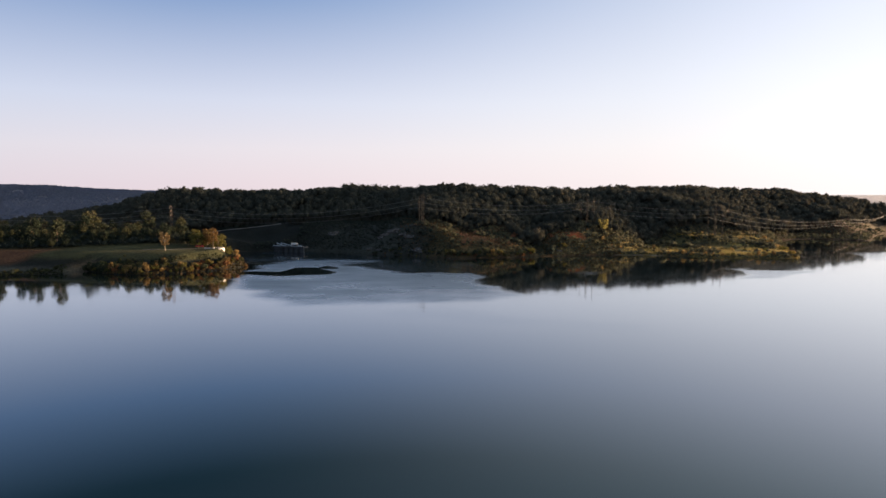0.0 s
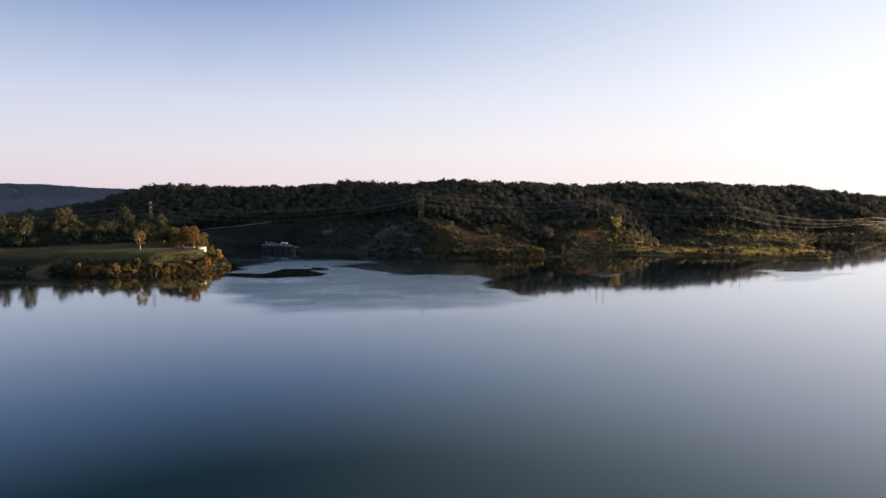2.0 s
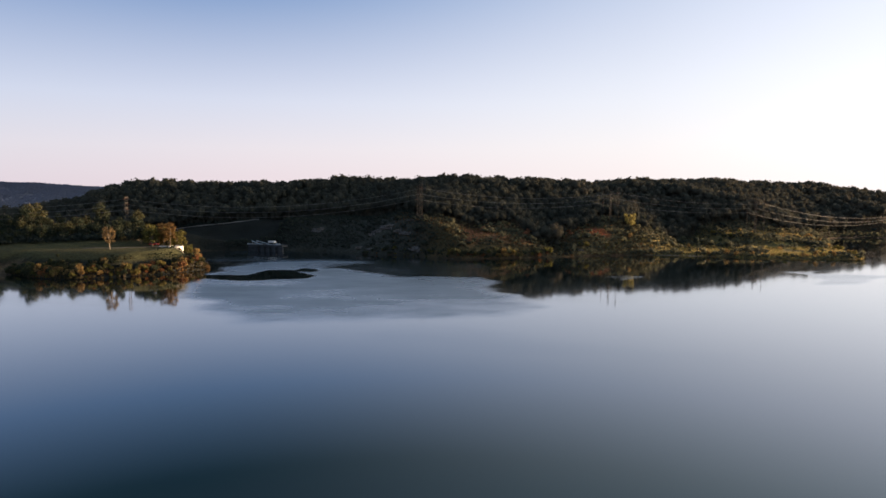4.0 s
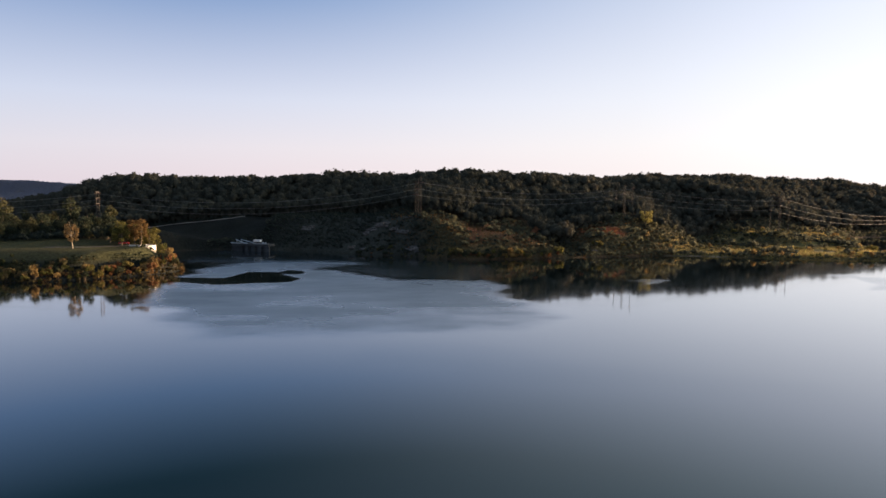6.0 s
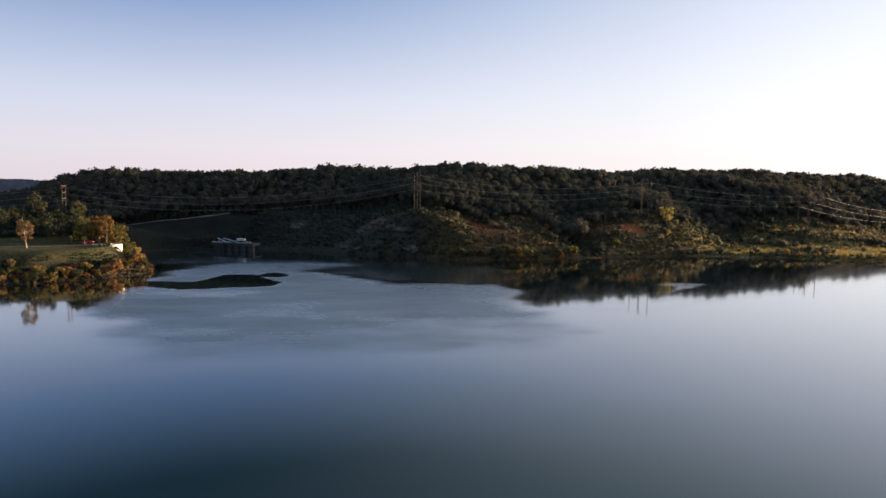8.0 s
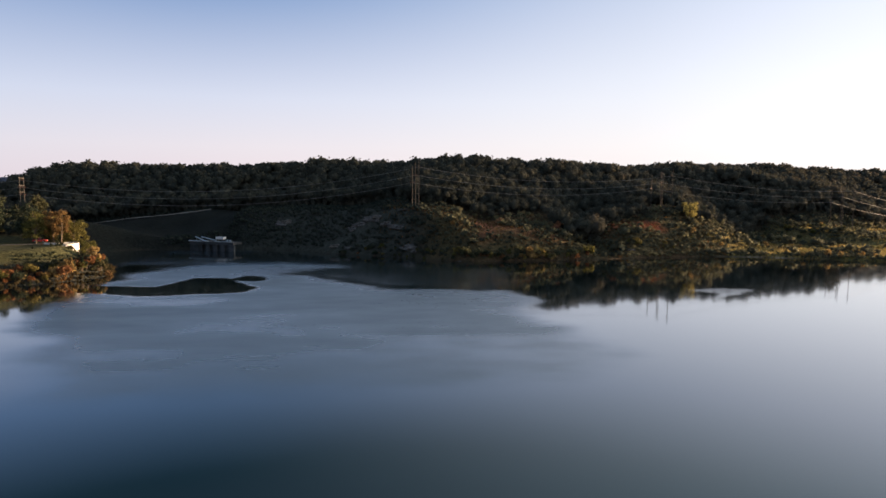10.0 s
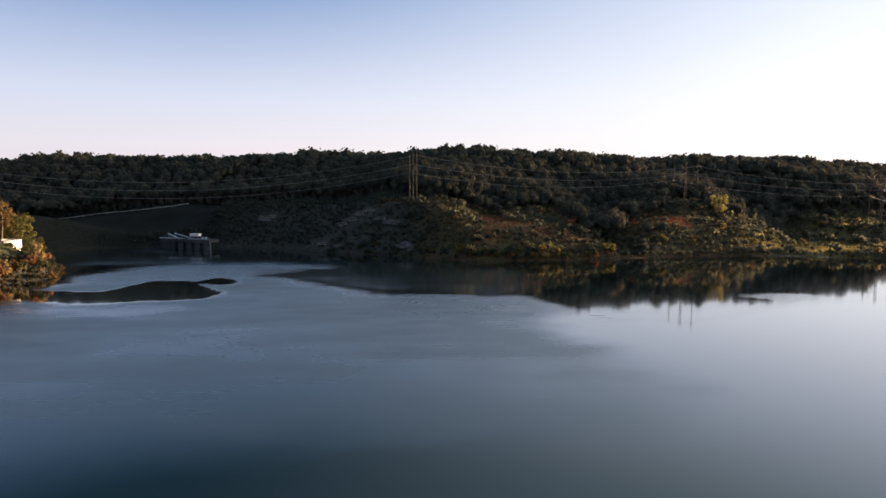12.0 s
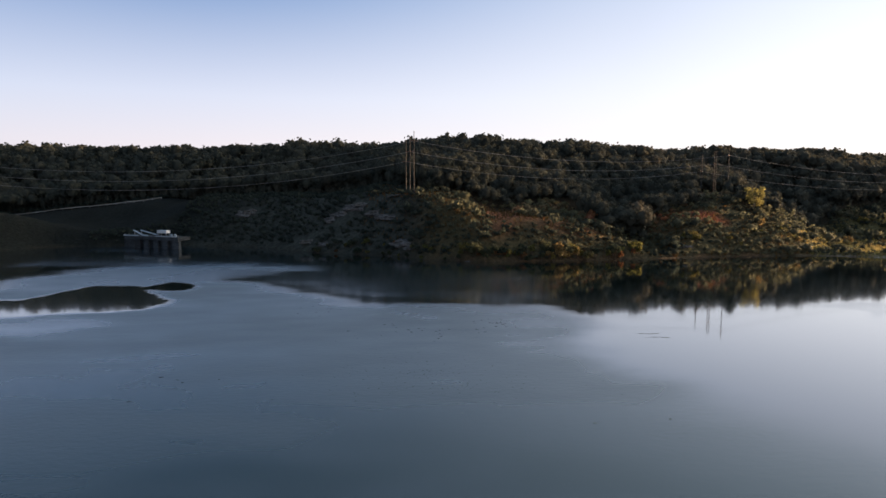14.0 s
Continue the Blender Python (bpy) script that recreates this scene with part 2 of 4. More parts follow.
def box(bm, centre, size, bevel=0.0, turn=None):
    m = Matrix.Translation(centre) @ (turn or Matrix()) @ Matrix.Diagonal((*size, 1))
    made = bmesh.ops.create_cube(bm, size=1, matrix=m)["verts"]
    if bevel:
        edges = list({e for v in made for e in v.link_edges})
        bmesh.ops.bevel(bm, geom=edges, offset=bevel, segments=2, affect="EDGES")


def rod(bm, a, b, r1, r2=None, sides=8):
    a, b = Vector(a), Vector(b)
    m = Matrix.Translation((a + b) / 2) @ (b - a).to_track_quat("Z", "Y").to_matrix().to_4x4()
    bmesh.ops.create_cone(bm, cap_ends=True, segments=sides, radius1=r1, radius2=r1 if r2 is None else r2, depth=(b - a).length, matrix=m)


def thing(name, place, label, category, group="", turn=0):
    ob = tagged(new(name), label, category, group)
    ob.empty_display_size = 0.5
    ob.matrix_basis = pose(*place, 0, 0, turn)
    return ob


# ---- the lie of the land ----
def lattice(ix, iy):
    h = np.sin(ix * 127.1 + iy * 311.7) * 43758.5453
    return h - np.floor(h)


def value_noise(x, y):
    ix, iy = np.floor(x), np.floor(y)
    fx, fy = x - ix, y - iy
    fx, fy = fx * fx * (3 - 2 * fx), fy * fy * (3 - 2 * fy)
    a, b, c, d = lattice(ix, iy), lattice(ix + 1, iy), lattice(ix, iy + 1), lattice(ix + 1, iy + 1)
    return (a + (b - a) * fx) * (1 - fy) + (c + (d - c) * fx) * fy


def rough(x, y, size, octaves=4):
    total, amp = 0.0, 0.5
    for k in range(octaves):
        total = total + amp * (value_noise(x / size + 17.3 * k, y / size - 9.1 * k) - 0.5) * 2
        size, amp = size / 2.1, amp * 0.5
    return total


def step(a, b, x):
    t = np.clip((x - a) / (b - a), 0, 1)
    return t * t * (3 - 2 * t)


SHORE = [(-4500, 300), (-420, 296), (-300, 310), (-225, 318), (-206, 330), (-198, 341), (-186, 337), (-172, 327), (-155, 323), (-140, 331),
         (-122, 345), (-113.5, 359), (-116.5, 370), (-127, 386), (-150, 404), (-162, 424), (-147, 446), (-104, 454), (-76, 447), (-52, 431),
         (-20, 418), (-8, 409), (10, 403), (32, 406), (54, 412), (83, 418), (110, 424), (130, 422), (150, 415), (170, 409),
         (200, 402), (222, 400), (231, 406), (238, 424), (250, 460), (272, 510), (290, 546), (320, 556), (345, 550), (362, 533), (374, 546), (398, 585), (450, 640), (530, 680), (760, 730), (4500, 800), (4500, 4500), (-4500, 4500)]


def inside(x, y, outline):
    """Metres inside an outline (outside: minus)."""
    far, odd = np.full(np.shape(x), 1e9), np.zeros(np.shape(x), bool)
    for (ax, ay), (bx, by) in zip(outline, outline[1:] + outline[:1]):
        ex, ey = bx - ax, by - ay
        t = np.clip(((x - ax) * ex + (y - ay) * ey) / (ex * ex + ey * ey), 0, 1)
        far = np.minimum(far, np.hypot(x - ax - t * ex, y - ay - t * ey))
        cross = (ay > y) != (by > y)
        odd ^= cross & (x < ax + (y - ay) * ex / (ey if ey else 1e-9))
    return np.where(odd, far, -far)


def ridge(x, y, stations, flat, width):
    """A ridge along stations (x, y, height), falling away over width on either side."""
    best = np.zeros(np.shape(x))
    for (ax, ay, az), (bx, by, bz) in zip(stations, stations[1:]):
        ex, ey = bx - ax, by - ay
        t = np.clip(((x - ax) * ex + (y - ay) * ey) / (ex * ex + ey * ey), 0, 1)
        d = np.hypot(x - ax - t * ex, y - ay - t * ey)
        best = np.maximum(best, (az + t * (bz - az)) * (1 - step(flat, flat + width, d)))
    return best


MAIN_RIDGE = [(-390, 605, 6), (-354, 605, 12), (-315, 600, 18), (-273, 596, 27), (-243, 576, 34), (-150, 565, 33), (-75, 586, 33.5), (8, 545, 38), (60, 560, 36.5), (115, 585, 35),
              (165, 605, 35.5), (225, 622, 34.2), (300, 655, 32.6), (360, 678, 30.6), (397, 680, 27.5), (430, 680, 24), (460, 682, 18), (482, 686, 13), (540, 700, 2)]
DAM = [(-129, 500, 16.2), (-330, 500, -11.5)]


def ashore(x, y):
    """Metres from the waterline, inland."""
    return inside(x, y, SHORE) + 2.2 * rough(x, y, 22.0, 3)


def land(x, y):
    x, y = np.asarray(x, float), np.asarray(y, float)
    d = ashore(x, y)
    hills = [ridge(x, y, MAIN_RIDGE[:7], 6, 82), ridge(x, y, MAIN_RIDGE[6:12], 6, 108), ridge(x, y, MAIN_RIDGE[11:], 6, 84),
             ridge(x, y, [(-18, 442, 19.5), (-2, 500, 26)], 11, 50),
             ridge(x, y, [(-95, 492, 17), (-40, 468, 17)], 6, 55),
             ridge(x, y, [(107, 472, 18.5), (110, 505, 21)], 9, 42),
             ridge(x, y, [(84, 446, 12), (105, 460, 14)], 6, 28),
             ridge(x, y, [(28, 432, 12), (40, 470, 18)], 6, 40),
             ridge(x, y, [(190, 525, 15), (212, 492, 14.5), (238, 500, 11)], 7, 30),
             ridge(x, y, [(150, 575, 33), (190, 556, 29.5), (222, 535, 20.5), (240, 526, 15), (253, 520, 9), (264, 517, 3)], 5, 38),
             ridge(x, y, [(354, 682, 29), (357, 640, 22), (374, 616, 15), (381, 600, 4)], 6, 36),
             ridge(x, y, [(-250, 388, 9), (-132, 370, 9.2)], 20, 34),
             ridge(x, y, [(-300, 440, 13), (-180, 430, 13)], 15, 60),
             ridge(x, y, DAM, 3.5, 34),
             ridge(x, y, [(-3600, 2900, 120), (-1750, 2500, 60), (-1080, 2400, 33), (-500, 2500, 8)], 60, 900),
             ridge(x, y, [(900, 1700, 6), (1700, 1500, 10), (3500, 1600, 40)], 60, 500)]
    h = np.zeros(np.shape(x))
    for k in hills:
        h = np.sqrt((h - k) ** 2 + 6 * np.minimum(h, k).clip(0, 6)) / 2 + (h + k) / 2
    h = h + rough(x, y, 45.0) * step(4, 25, h) * 3.0 + rough(x, y, 9.0, 2) * step(3, 12, h) * 0.5
    low = 0.5 + 0.03 * np.clip(d, 0, 60) + 0.35 * rough(x, y, 14.0, 3)
    h = np.maximum(h, low)
    bank = np.interp(x, [-100, -45, -15, 40, 90, 130, 180], [0.7, 0.7, 1.2, 0.8, 0.7, 0.35, 0.13])
    bank = bank + 0.5 * step(490, 540, y) * step(170, 230, x)
    return np.where(d > 0, np.minimum(h, -0.1 + bank * d + 0.6 * np.clip(d - 74, 0, None)), np.maximum(-4, -0.1 + 0.35 * d))


def spread(fine, lo, hi, far):
    mid = np.arange(lo, hi + fine, fine)
    out, gap = [], fine
    while sum(out) < far:
        gap *= 1.25
        out.append(gap)
    steps = np.cumsum(out)
    return np.r_[lo - steps[::-1], mid, mid[-1] + steps]


def sheet(xs, ys):
    X, Y = np.meshgrid(xs, ys)
    nx, ny = len(xs), len(ys)
    i = np.arange(nx * ny).reshape(ny, nx)
    return X.ravel(), Y.ravel(), np.stack([i[:-1, :-1], i[:-1, 1:], i[1:, 1:], i[1:, :-1]], -1).reshape(-1, 4)


POLES = [(-340, 405), (-184, 428), (-15, 441), (107, 470), (211, 490), (350, 556), (455, 655)]


def from_line(x, y):
    far = np.full(np.shape(x), 1e9)
    for (ax, ay), (bx, by) in zip(POLES, POLES[1:]):
        ex, ey = bx - ax, by - ay
        t = np.clip(((x - ax) * ex + (y - ay) * ey) / (ex * ex + ey * ey), 0, 1)
        far = np.minimum(far, np.hypot(x - ax - t * ex, y - ay - t * ey))
    return far


def wood_edge(x):
    """Where the woods begin, going north."""
    return np.interp(x, [-400, -290, -250, -135, -128, -60, -40, -20, -4, 10, 26, 34, 42, 50, 56, 66, 72, 90, 125, 140, 150, 165, 190, 215, 240, 256, 268, 300, 340, 390, 600],
                     [470, 480, 503.5, 503.5, 502, 490, 474, 462, 446, 441, 439, 450, 447, 437, 425, 427, 438, 452, 453, 462, 482, 496, 506, 509, 510, 514, 545, 566, 590, 608, 705])


def cover(x, y, z):
    d = ashore(x, y)
    c = np.empty((len(x), 3))
    c[:] = (0.035, 0.028, 0.018)
    def lay(colour, amount):
        c[:] = c + (np.array(colour) - c) * np.clip(amount, 0, 1)[:, None]
    n = rough(x, y, 16.0)
    # ground lightens to the right, standing in for haze
    lay((0.085, 0.075, 0.055), 0.8 * step(30, 200, x))
    brush = step(wood_edge(x) + 6, wood_edge(x) - 4, y)
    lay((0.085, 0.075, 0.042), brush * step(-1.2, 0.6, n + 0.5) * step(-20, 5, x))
    # west flank of the slope: its shade is painted into the ground
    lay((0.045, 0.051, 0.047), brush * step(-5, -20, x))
    lay((0.21, 0.09, 0.052), brush * step(5, 11, z) * step(0, 10, x) * step(84, 66, x) * step(-0.3, 0.35, n))
    lay((0.2, 0.062, 0.033), step(1.1, 0.7, np.hypot((x - 88) / 12, (y - 442.5 + (x - 88) * 0.4) / 5) + 0.3 * n))
    # embankment and cove slopes: shade put into the ground colour
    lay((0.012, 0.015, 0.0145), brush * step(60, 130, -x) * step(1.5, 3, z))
    lay((0.046, 0.05, 0.026), step(118, 124, -x) * step(392, 386, y) * step(5, 7, z))
    # the same painted shade once more, over the cove's bank
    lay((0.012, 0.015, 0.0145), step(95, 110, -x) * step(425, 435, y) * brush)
    lay((0.085, 0.046, 0.028), step(-0.05, 0.3, rough(x, y, 40.0)) * step(180, 200, -x) * step(380, 360, y) * step(2, 4, z))
    lay((0.05, 0.036, 0.022), step(240, 262, x) * brush)
    # low meadow: olive-yellow ground, with sunlit brightness put into the colour
    lay((0.2, 0.165, 0.075), step(115, 140, x) * step(270, 250, x) * step(9, 5, z) * brush * step(-0.4, 0.5, n))
    lay((0.11, 0.115, 0.045), step(115, 140, x) * step(270, 250, x) * brush * step(0.0, 0.5, -n) * step(9, 5, z))
    lay((0.08, 0.055, 0.034), step(2.5, 0.5, d) * step(120, 100, x) * step(-14, 0, x))
    lay((0.3, 0.26, 0.2), step(3.2, 1.5, d) * step(114, 118, x) * step(156, 148, x))
    lay((0.13, 0.1, 0.068), step(5, 2.5, np.hypot((x + 195.5) * 0.6, y - 342.5)))
    lay((0.03, 0.034, 0.028), step(-140, -170, x) * step(500, 520, y))
    # far land: bluish, then pale haze put into the ground colour
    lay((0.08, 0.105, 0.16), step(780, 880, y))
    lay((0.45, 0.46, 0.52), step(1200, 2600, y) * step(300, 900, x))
    lay((0.03, 0.028, 0.022), step(0.2, -0.6, z))
    return c


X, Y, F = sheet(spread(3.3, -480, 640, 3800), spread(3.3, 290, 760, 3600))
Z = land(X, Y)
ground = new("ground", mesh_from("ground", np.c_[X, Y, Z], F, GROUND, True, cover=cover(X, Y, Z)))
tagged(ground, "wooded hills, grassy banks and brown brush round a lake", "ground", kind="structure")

# water: still, but for wind-ruffled reaches
RUFFLED = [(-58, 399), (-44, 396), (-38, 385), (-46, 378), (-57, 367), (-42, 353), (-31, 346), (-20, 337), (0, 334), (15, 331), (21, 322), (22, 311), (16, 298), (15, 290), (22, 286),
           (28, 264), (16, 251), (-10, 249), (-35, 246), (-57, 243), (-74, 258), (-87, 281), (-98, 304), (-105, 330), (-99, 352), (-106, 364), (-98, 386), (-85, 397)]
SLICKS = [[(-125, 330), (-104, 326.5), (-86, 320), (-70, 323.5), (-58, 328), (-57, 338), (-73, 355), (-82, 355), (-87, 337), (-125, 338)], [(-71, 352), (-63, 348), (-58, 350), (-61, 357), (-67, 361)],
          [(-31, 336.5), (-24, 332), (-15, 322), (-17, 326), (-24, 335)],
          [(-17, 328), (-12, 324.5), (-6, 320.5), (-6.5, 322.5), (-12, 326.5)]]
STREAKS = [[(153, 350), (176, 355), (167, 345), (200, 338), (182, 327), (163, 312), (150, 312), (163, 324), (161, 341)], [(281, 438), (311, 442), (330, 410), (290, 384), (270, 390), (276, 414)],
           [(70, 333), (77, 335.5), (86, 335), (80, 326), (69, 319), (73, 328)]]
WISPS = [[(-14, 224), (2, 210), (22, 203), (64, 199), (66, 206), (28, 214), (4, 230)], [(-180, 300), (-158, 291), (-146, 279), (-140, 266), (-154, 258), (-172, 256), (-186, 270)]]
WX, WY, WF = sheet(spread(1.7, -190, 320, 4300), spread(1.7, 190, 440, 4300))
wob = 3.5 * rough(WX, WY * 1.6, 26.0) + 1.2 * rough(WX, WY * 2.0, 6.0, 2)
soft = np.interp(WY, [240, 290, 330, 370, 405], [8, 7, 6, 8, 18])     # the near and far edges fade
ruffle = step(-1.0, 1.0, (inside(WX, WY, RUFFLED) + 2.2 * wob) / soft)
calm = step(0.05, 0.4, rough(WX * 0.45 + WY * 0.1, WY * 1.3, 17.0, 4)) * step(345, 318, WY)     # calmer wisps
ruffle *= 1 - 0.3 * calm
for k, s in enumerate(SLICKS):
    slick = (1 if k < 2 else 0.6) * step(-1.3, 0.8, inside(WX, WY, s) + 0.7 * wob)
    ruffle = ruffle * (1 - slick) - (0.16 if k < 2 else 0) * slick      # normals tilted back so the slick mirrors the dark hill
for s in STREAKS:
    ruffle = np.where(ruffle < 0, ruffle, np.maximum(ruffle, 0.24 * step(-2.0, 1.5, inside(WX, WY, s) + 1.1 * wob)))
for s in WISPS:
    ruffle = np.where(ruffle < 0, ruffle, np.maximum(ruffle, 0.1 * step(-7, 6, inside(WX, WY, s) + 3.5 * wob)))
lee = step(-6, 6, inside(WX, WY, [(-56, 368), (-44, 384), (-38, 404), (-18, 412), (10, 400), (24, 380), (18, 340), (10, 333), (-20, 338)]) + wob)
lee += np.interp(WY, [388, 404, 440], [1.9, 1.5, 0.5]) * step(-8, 6, inside(WX, WY, [(-122, 390), (-60, 392), (-44, 412), (-62, 440), (-104, 448), (-140, 440)]) + wob)
lee += 1.8 * step(-4, 3, inside(WX, WY, [(-126, 430), (-94, 424), (-82, 436), (-100, 452), (-128, 450)]) + 0.5 * wob)
ruffle = np.where(ruffle < 0, ruffle, np.maximum(ruffle, 0.26 * lee))
lanes = 0.86 + 0.4 * rough(WX * 0.8, WY * 1.15, 24.0, 3) + 0.5 * rough(WX * 0.6 - WY * 0.12, WY * 1.9, 30.0) + 0.22 * rough(WX, WY * 2.4, 7.0, 2)
ruffle *= np.maximum(lanes, 0.62) * np.interp(WY, [230, 262, 300, 345, 385, 404], [0.62, 0.63, 0.76, 0.9, 0.8, 0.5])
water = new("water", mesh_from("water", np.c_[WX, WY, 0 * WX], WF, WATER, True, ruffle=np.clip(ruffle, -0.2, 1)))
tagged(water, "calm dark blue lake with wind-ruffled patches", "water", kind="structure")


ROCKS = [(-43, 443.4, 1.5), (-40, 444, 1.7), (-35, 443, 1.9), (-32, 442, 1.5), (-27, 436, 1.4), (-24, 433, 1.2), (-21, 431, 1.2), (-16.5, 420.5, 1.6), (-14, 417.5, 1.0),
         (-50, 436, 1.3), (-44, 432, 1.1), (-82, 465, 1.9), (-78, 465.5, 1.5), (-20, 418.5, 0.7), (4.5, 404.5, 0.8), (78, 422, 0.8)]


# ---- trees ----
def clump_cloud(r, lobes, per_lobe, leaf, wide, tall, low, loose=1.0):
    """Leaf clumps of one rounded crown, over a height of low to tall: corners n x 4 x 3."""
    quads, mid, half = [], (low + tall) / 2, (tall - low) / 2
    for k in range(lobes):
        up = 0.8 - 1.35 * (k + 0.5) / lobes + r.uniform(-0.12, 0.12)
        ang = k * 2.4 + r.uniform(-0.5, 0.5)
        flat = math.sqrt(1 - up * up)
        far = r.uniform(0.42, 0.74) * loose
        c = np.array([far * wide * flat * math.cos(ang), far * wide * flat * math.sin(ang), mid + far * half * up])
        rad = r.uniform(0.32, 0.5) / loose ** 1.5
        n = r.normal(size=(per_lobe, 3))
        n /= np.linalg.norm(n, axis=1)[:, None]
        n[:, 2] = n[:, 2] * 0.9 + 0.15
        p = c + n * r.uniform(0.5, 1.05, (per_lobe, 1)) * np.array([wide, wide, min(half, wide)]) * rad
        p[:, 2] = np.maximum(p[:, 2], low * 0.6)
        u = np.cross(n, r.normal(size=(per_lobe, 3)))
        u /= np.linalg.norm(u, axis=1)[:, None]
        w = np.cross(n + 0.6 * r.normal(size=(per_lobe, 3)), u)
        w /= np.linalg.norm(w, axis=1)[:, None]
        s = leaf * r.uniform(0.6, 1.25, (per_lobe, 1))
        quads.append(np.stack([p - u * s * 0.5, p + w * s * 0.42, p + u * s * 0.5, p - w * s * 0.42], 1))
    return np.concatenate(quads)


def core(wide, tall, low, r, sides=7, rings=4):
    """The dark, lumpy inside of a crown: verts, quads."""
    v, f = [], []
    for i in range(rings + 1):
        a = math.pi * i / rings
        for j in range(sides):
            b = 2 * math.pi * j / sides
            k = wide * 0.66 * (math.sin(a) + 0.05) * r.uniform(0.75, 1.1)
            v.append((k * math.cos(b), k * math.sin(b), (low + tall) / 2 - math.cos(a) * (tall - low) * 0.33))
    for i in range(rings):
        for j in range(sides):
            f.append((i * sides + j, i * sides + (j + 1) % sides, (i + 1) * sides + (j + 1) % sides, (i + 1) * sides + j))
    return np.array(v), np.array(f)


def crown_arrays(r, lobes, per_lobe, leaf, wide, tall, low, filled=True, sides=6, rings=4, loose=1.0):
    q = clump_cloud(r, lobes, per_lobe, leaf, wide, tall, low, loose)
    v, f = q.reshape(-1, 3), np.arange(len(q) * 4).reshape(-1, 4)
    if filled:
        cv, cf = core(wide, tall, low, r, sides, rings)
        v, f = np.concatenate([v, cv]), np.concatenate([f, cf + len(v)])
    return v, f


def scatter(name, places, kinds, mat, label, category):
    """Many trees joined into one mesh. places: x, y, z, size, turn, kind, tint."""
    V, F, T, base = [], [], [], 0
    for x, y, z, s, a, k, tint in places:
        v, f = kinds[int(k)]
        ca, sa = math.cos(a) * s, math.sin(a) * s
        V.append(np.c_[v[:, 0] * ca - v[:, 1] * sa + x, v[:, 0] * sa + v[:, 1] * ca + y, v[:, 2] * s + z])
        F.append(f + base)
        T.append(np.full(len(v), tint))
        base += len(v)
    ob = new(name, mesh_from(name, np.concatenate(V), np.concatenate(F), mat, False, tint=np.concatenate(T)))
    return tagged(ob, label, category, kind="stuff")


def jittered(x0, x1, y0, y1, gap):
    gx, gy = np.meshgrid(np.arange(x0, x1, gap), np.arange(y0, y1, gap))
    gx, gy = gx.ravel(), gy.ravel()
    return gx + rng.uniform(-0.48, 0.48, gx.size) * gap, gy + rng.uniform(-0.48, 0.48, gx.size) * gap


NEAR, FAR = 10, 10
wood_kinds = [crown_arrays(rng, 10, 15, 0.98, rng.uniform(3.1, 4.5), rng.uniform(10.4, 13.4), rng.uniform(3.2, 5.0), True, 5, 3) for k in range(NEAR)]
wood_kinds += [crown_arrays(rng, 9, 6, 1.5, rng.uniform(3.1, 4.5), rng.uniform(10.6, 13.6), rng.uniform(3.2, 5.0), True, 5, 3) for k in range(FAR)]
ridge_line = np.array(MAIN_RIDGE)
tx, ty = jittered(-420, 660, 420, 960, 4.55)
tz = land(tx, ty)
seen = (tz > 1.2) & (ty > wood_edge(tx) + 3 * rough(tx, ty, 18.0)) & (ty < np.interp(tx, ridge_line[:, 0], ridge_line[:, 1]) + 17) & (tx < 0.78 * ty + 40) & (tx > -0.8 * ty - 30)
seen &= (from_line(tx, ty) > np.where(tx > 125, 3, np.where(tx > 65, 2.2, 8))) | ((tx > 8) & (tx < 62))
seen &= (inside(tx, ty, SHORE) > 6) & (np.hypot(tx - 115, ty - 452) > 7) & (np.hypot(tx - 126, ty - 457) > 10) & ~((np.abs(tx - 107 + (472 - ty) * 0.36) < 7) & (ty < 475))
seen &= (ty < 640) | (rng.uniform(0, 1, tx.size) < 0.72)
tx, ty, tz = tx[seen], ty[seen], tz[seen]
# young trees that close the crest between the tall crowns
wood_kinds.append(crown_arrays(rng, 4, 5, 1.5, 2.8, 7.0, -3.0, True, 5, 3))
cx, cy = jittered(-390, 600, 520, 900, 3.4)
crest = np.abs(cy - np.interp(cx, ridge_line[:, 0], ridge_line[:, 1])) < np.where(cx > 130, 10, 8)
tx, ty, tz = np.r_[tx, cx[crest]], np.r_[ty, cy[crest]], np.r_[tz, land(cx[crest], cy[crest])]
young = np.r_[np.zeros(tx.size - crest.sum(), bool), np.ones(crest.sum(), bool)]
size = rng.uniform(0.72, 1.12, tx.size) * np.where(ty > 640, 1.1, 1.0) * np.where(from_line(tx, ty) < 9, 0.68, np.where(from_line(tx, ty) < 20, 0.82, 1.0))
# crowns get paler to the right: haze put into the leaf tone
tone = np.clip(rng.beta(2.0, 3.0, tx.size) * np.interp(tx, [-60, 120], [0.5, 0.75]) + 0.22 * rough(tx, ty, 50.0) + 0.15 * step(-40, 190, tx), 0, 1)
near = (ty < np.where(np.abs(tx - 60) < 190, 535, 0))
# the understorey between the trunks
wood_kinds.append(crown_arrays(rng, 4, 3, 1.7, 2.4, 7.4, -1.0, True, 5, 2))
ux, uy = jittered(-420, 560, 420, 720, 3.3)
under = (uy > wood_edge(ux) + 3) & (uy < np.interp(ux, ridge_line[:, 0], ridge_line[:, 1])) & (ux > -0.8 * uy - 30) & (inside(ux, uy, SHORE) > 8) & (from_line(ux, uy) > 9) & ~((np.abs(ux - 107 + (472 - uy) * 0.36) < 6) & (uy < 475))
ux, uy = ux[under], uy[under]
uz = land(ux, uy)
# the understorey's tint takes the same painted haze
kind = np.where(young, NEAR + FAR, np.where(near, rng.integers(0, NEAR, tx.size), NEAR + rng.integers(0, FAR, tx.size)))
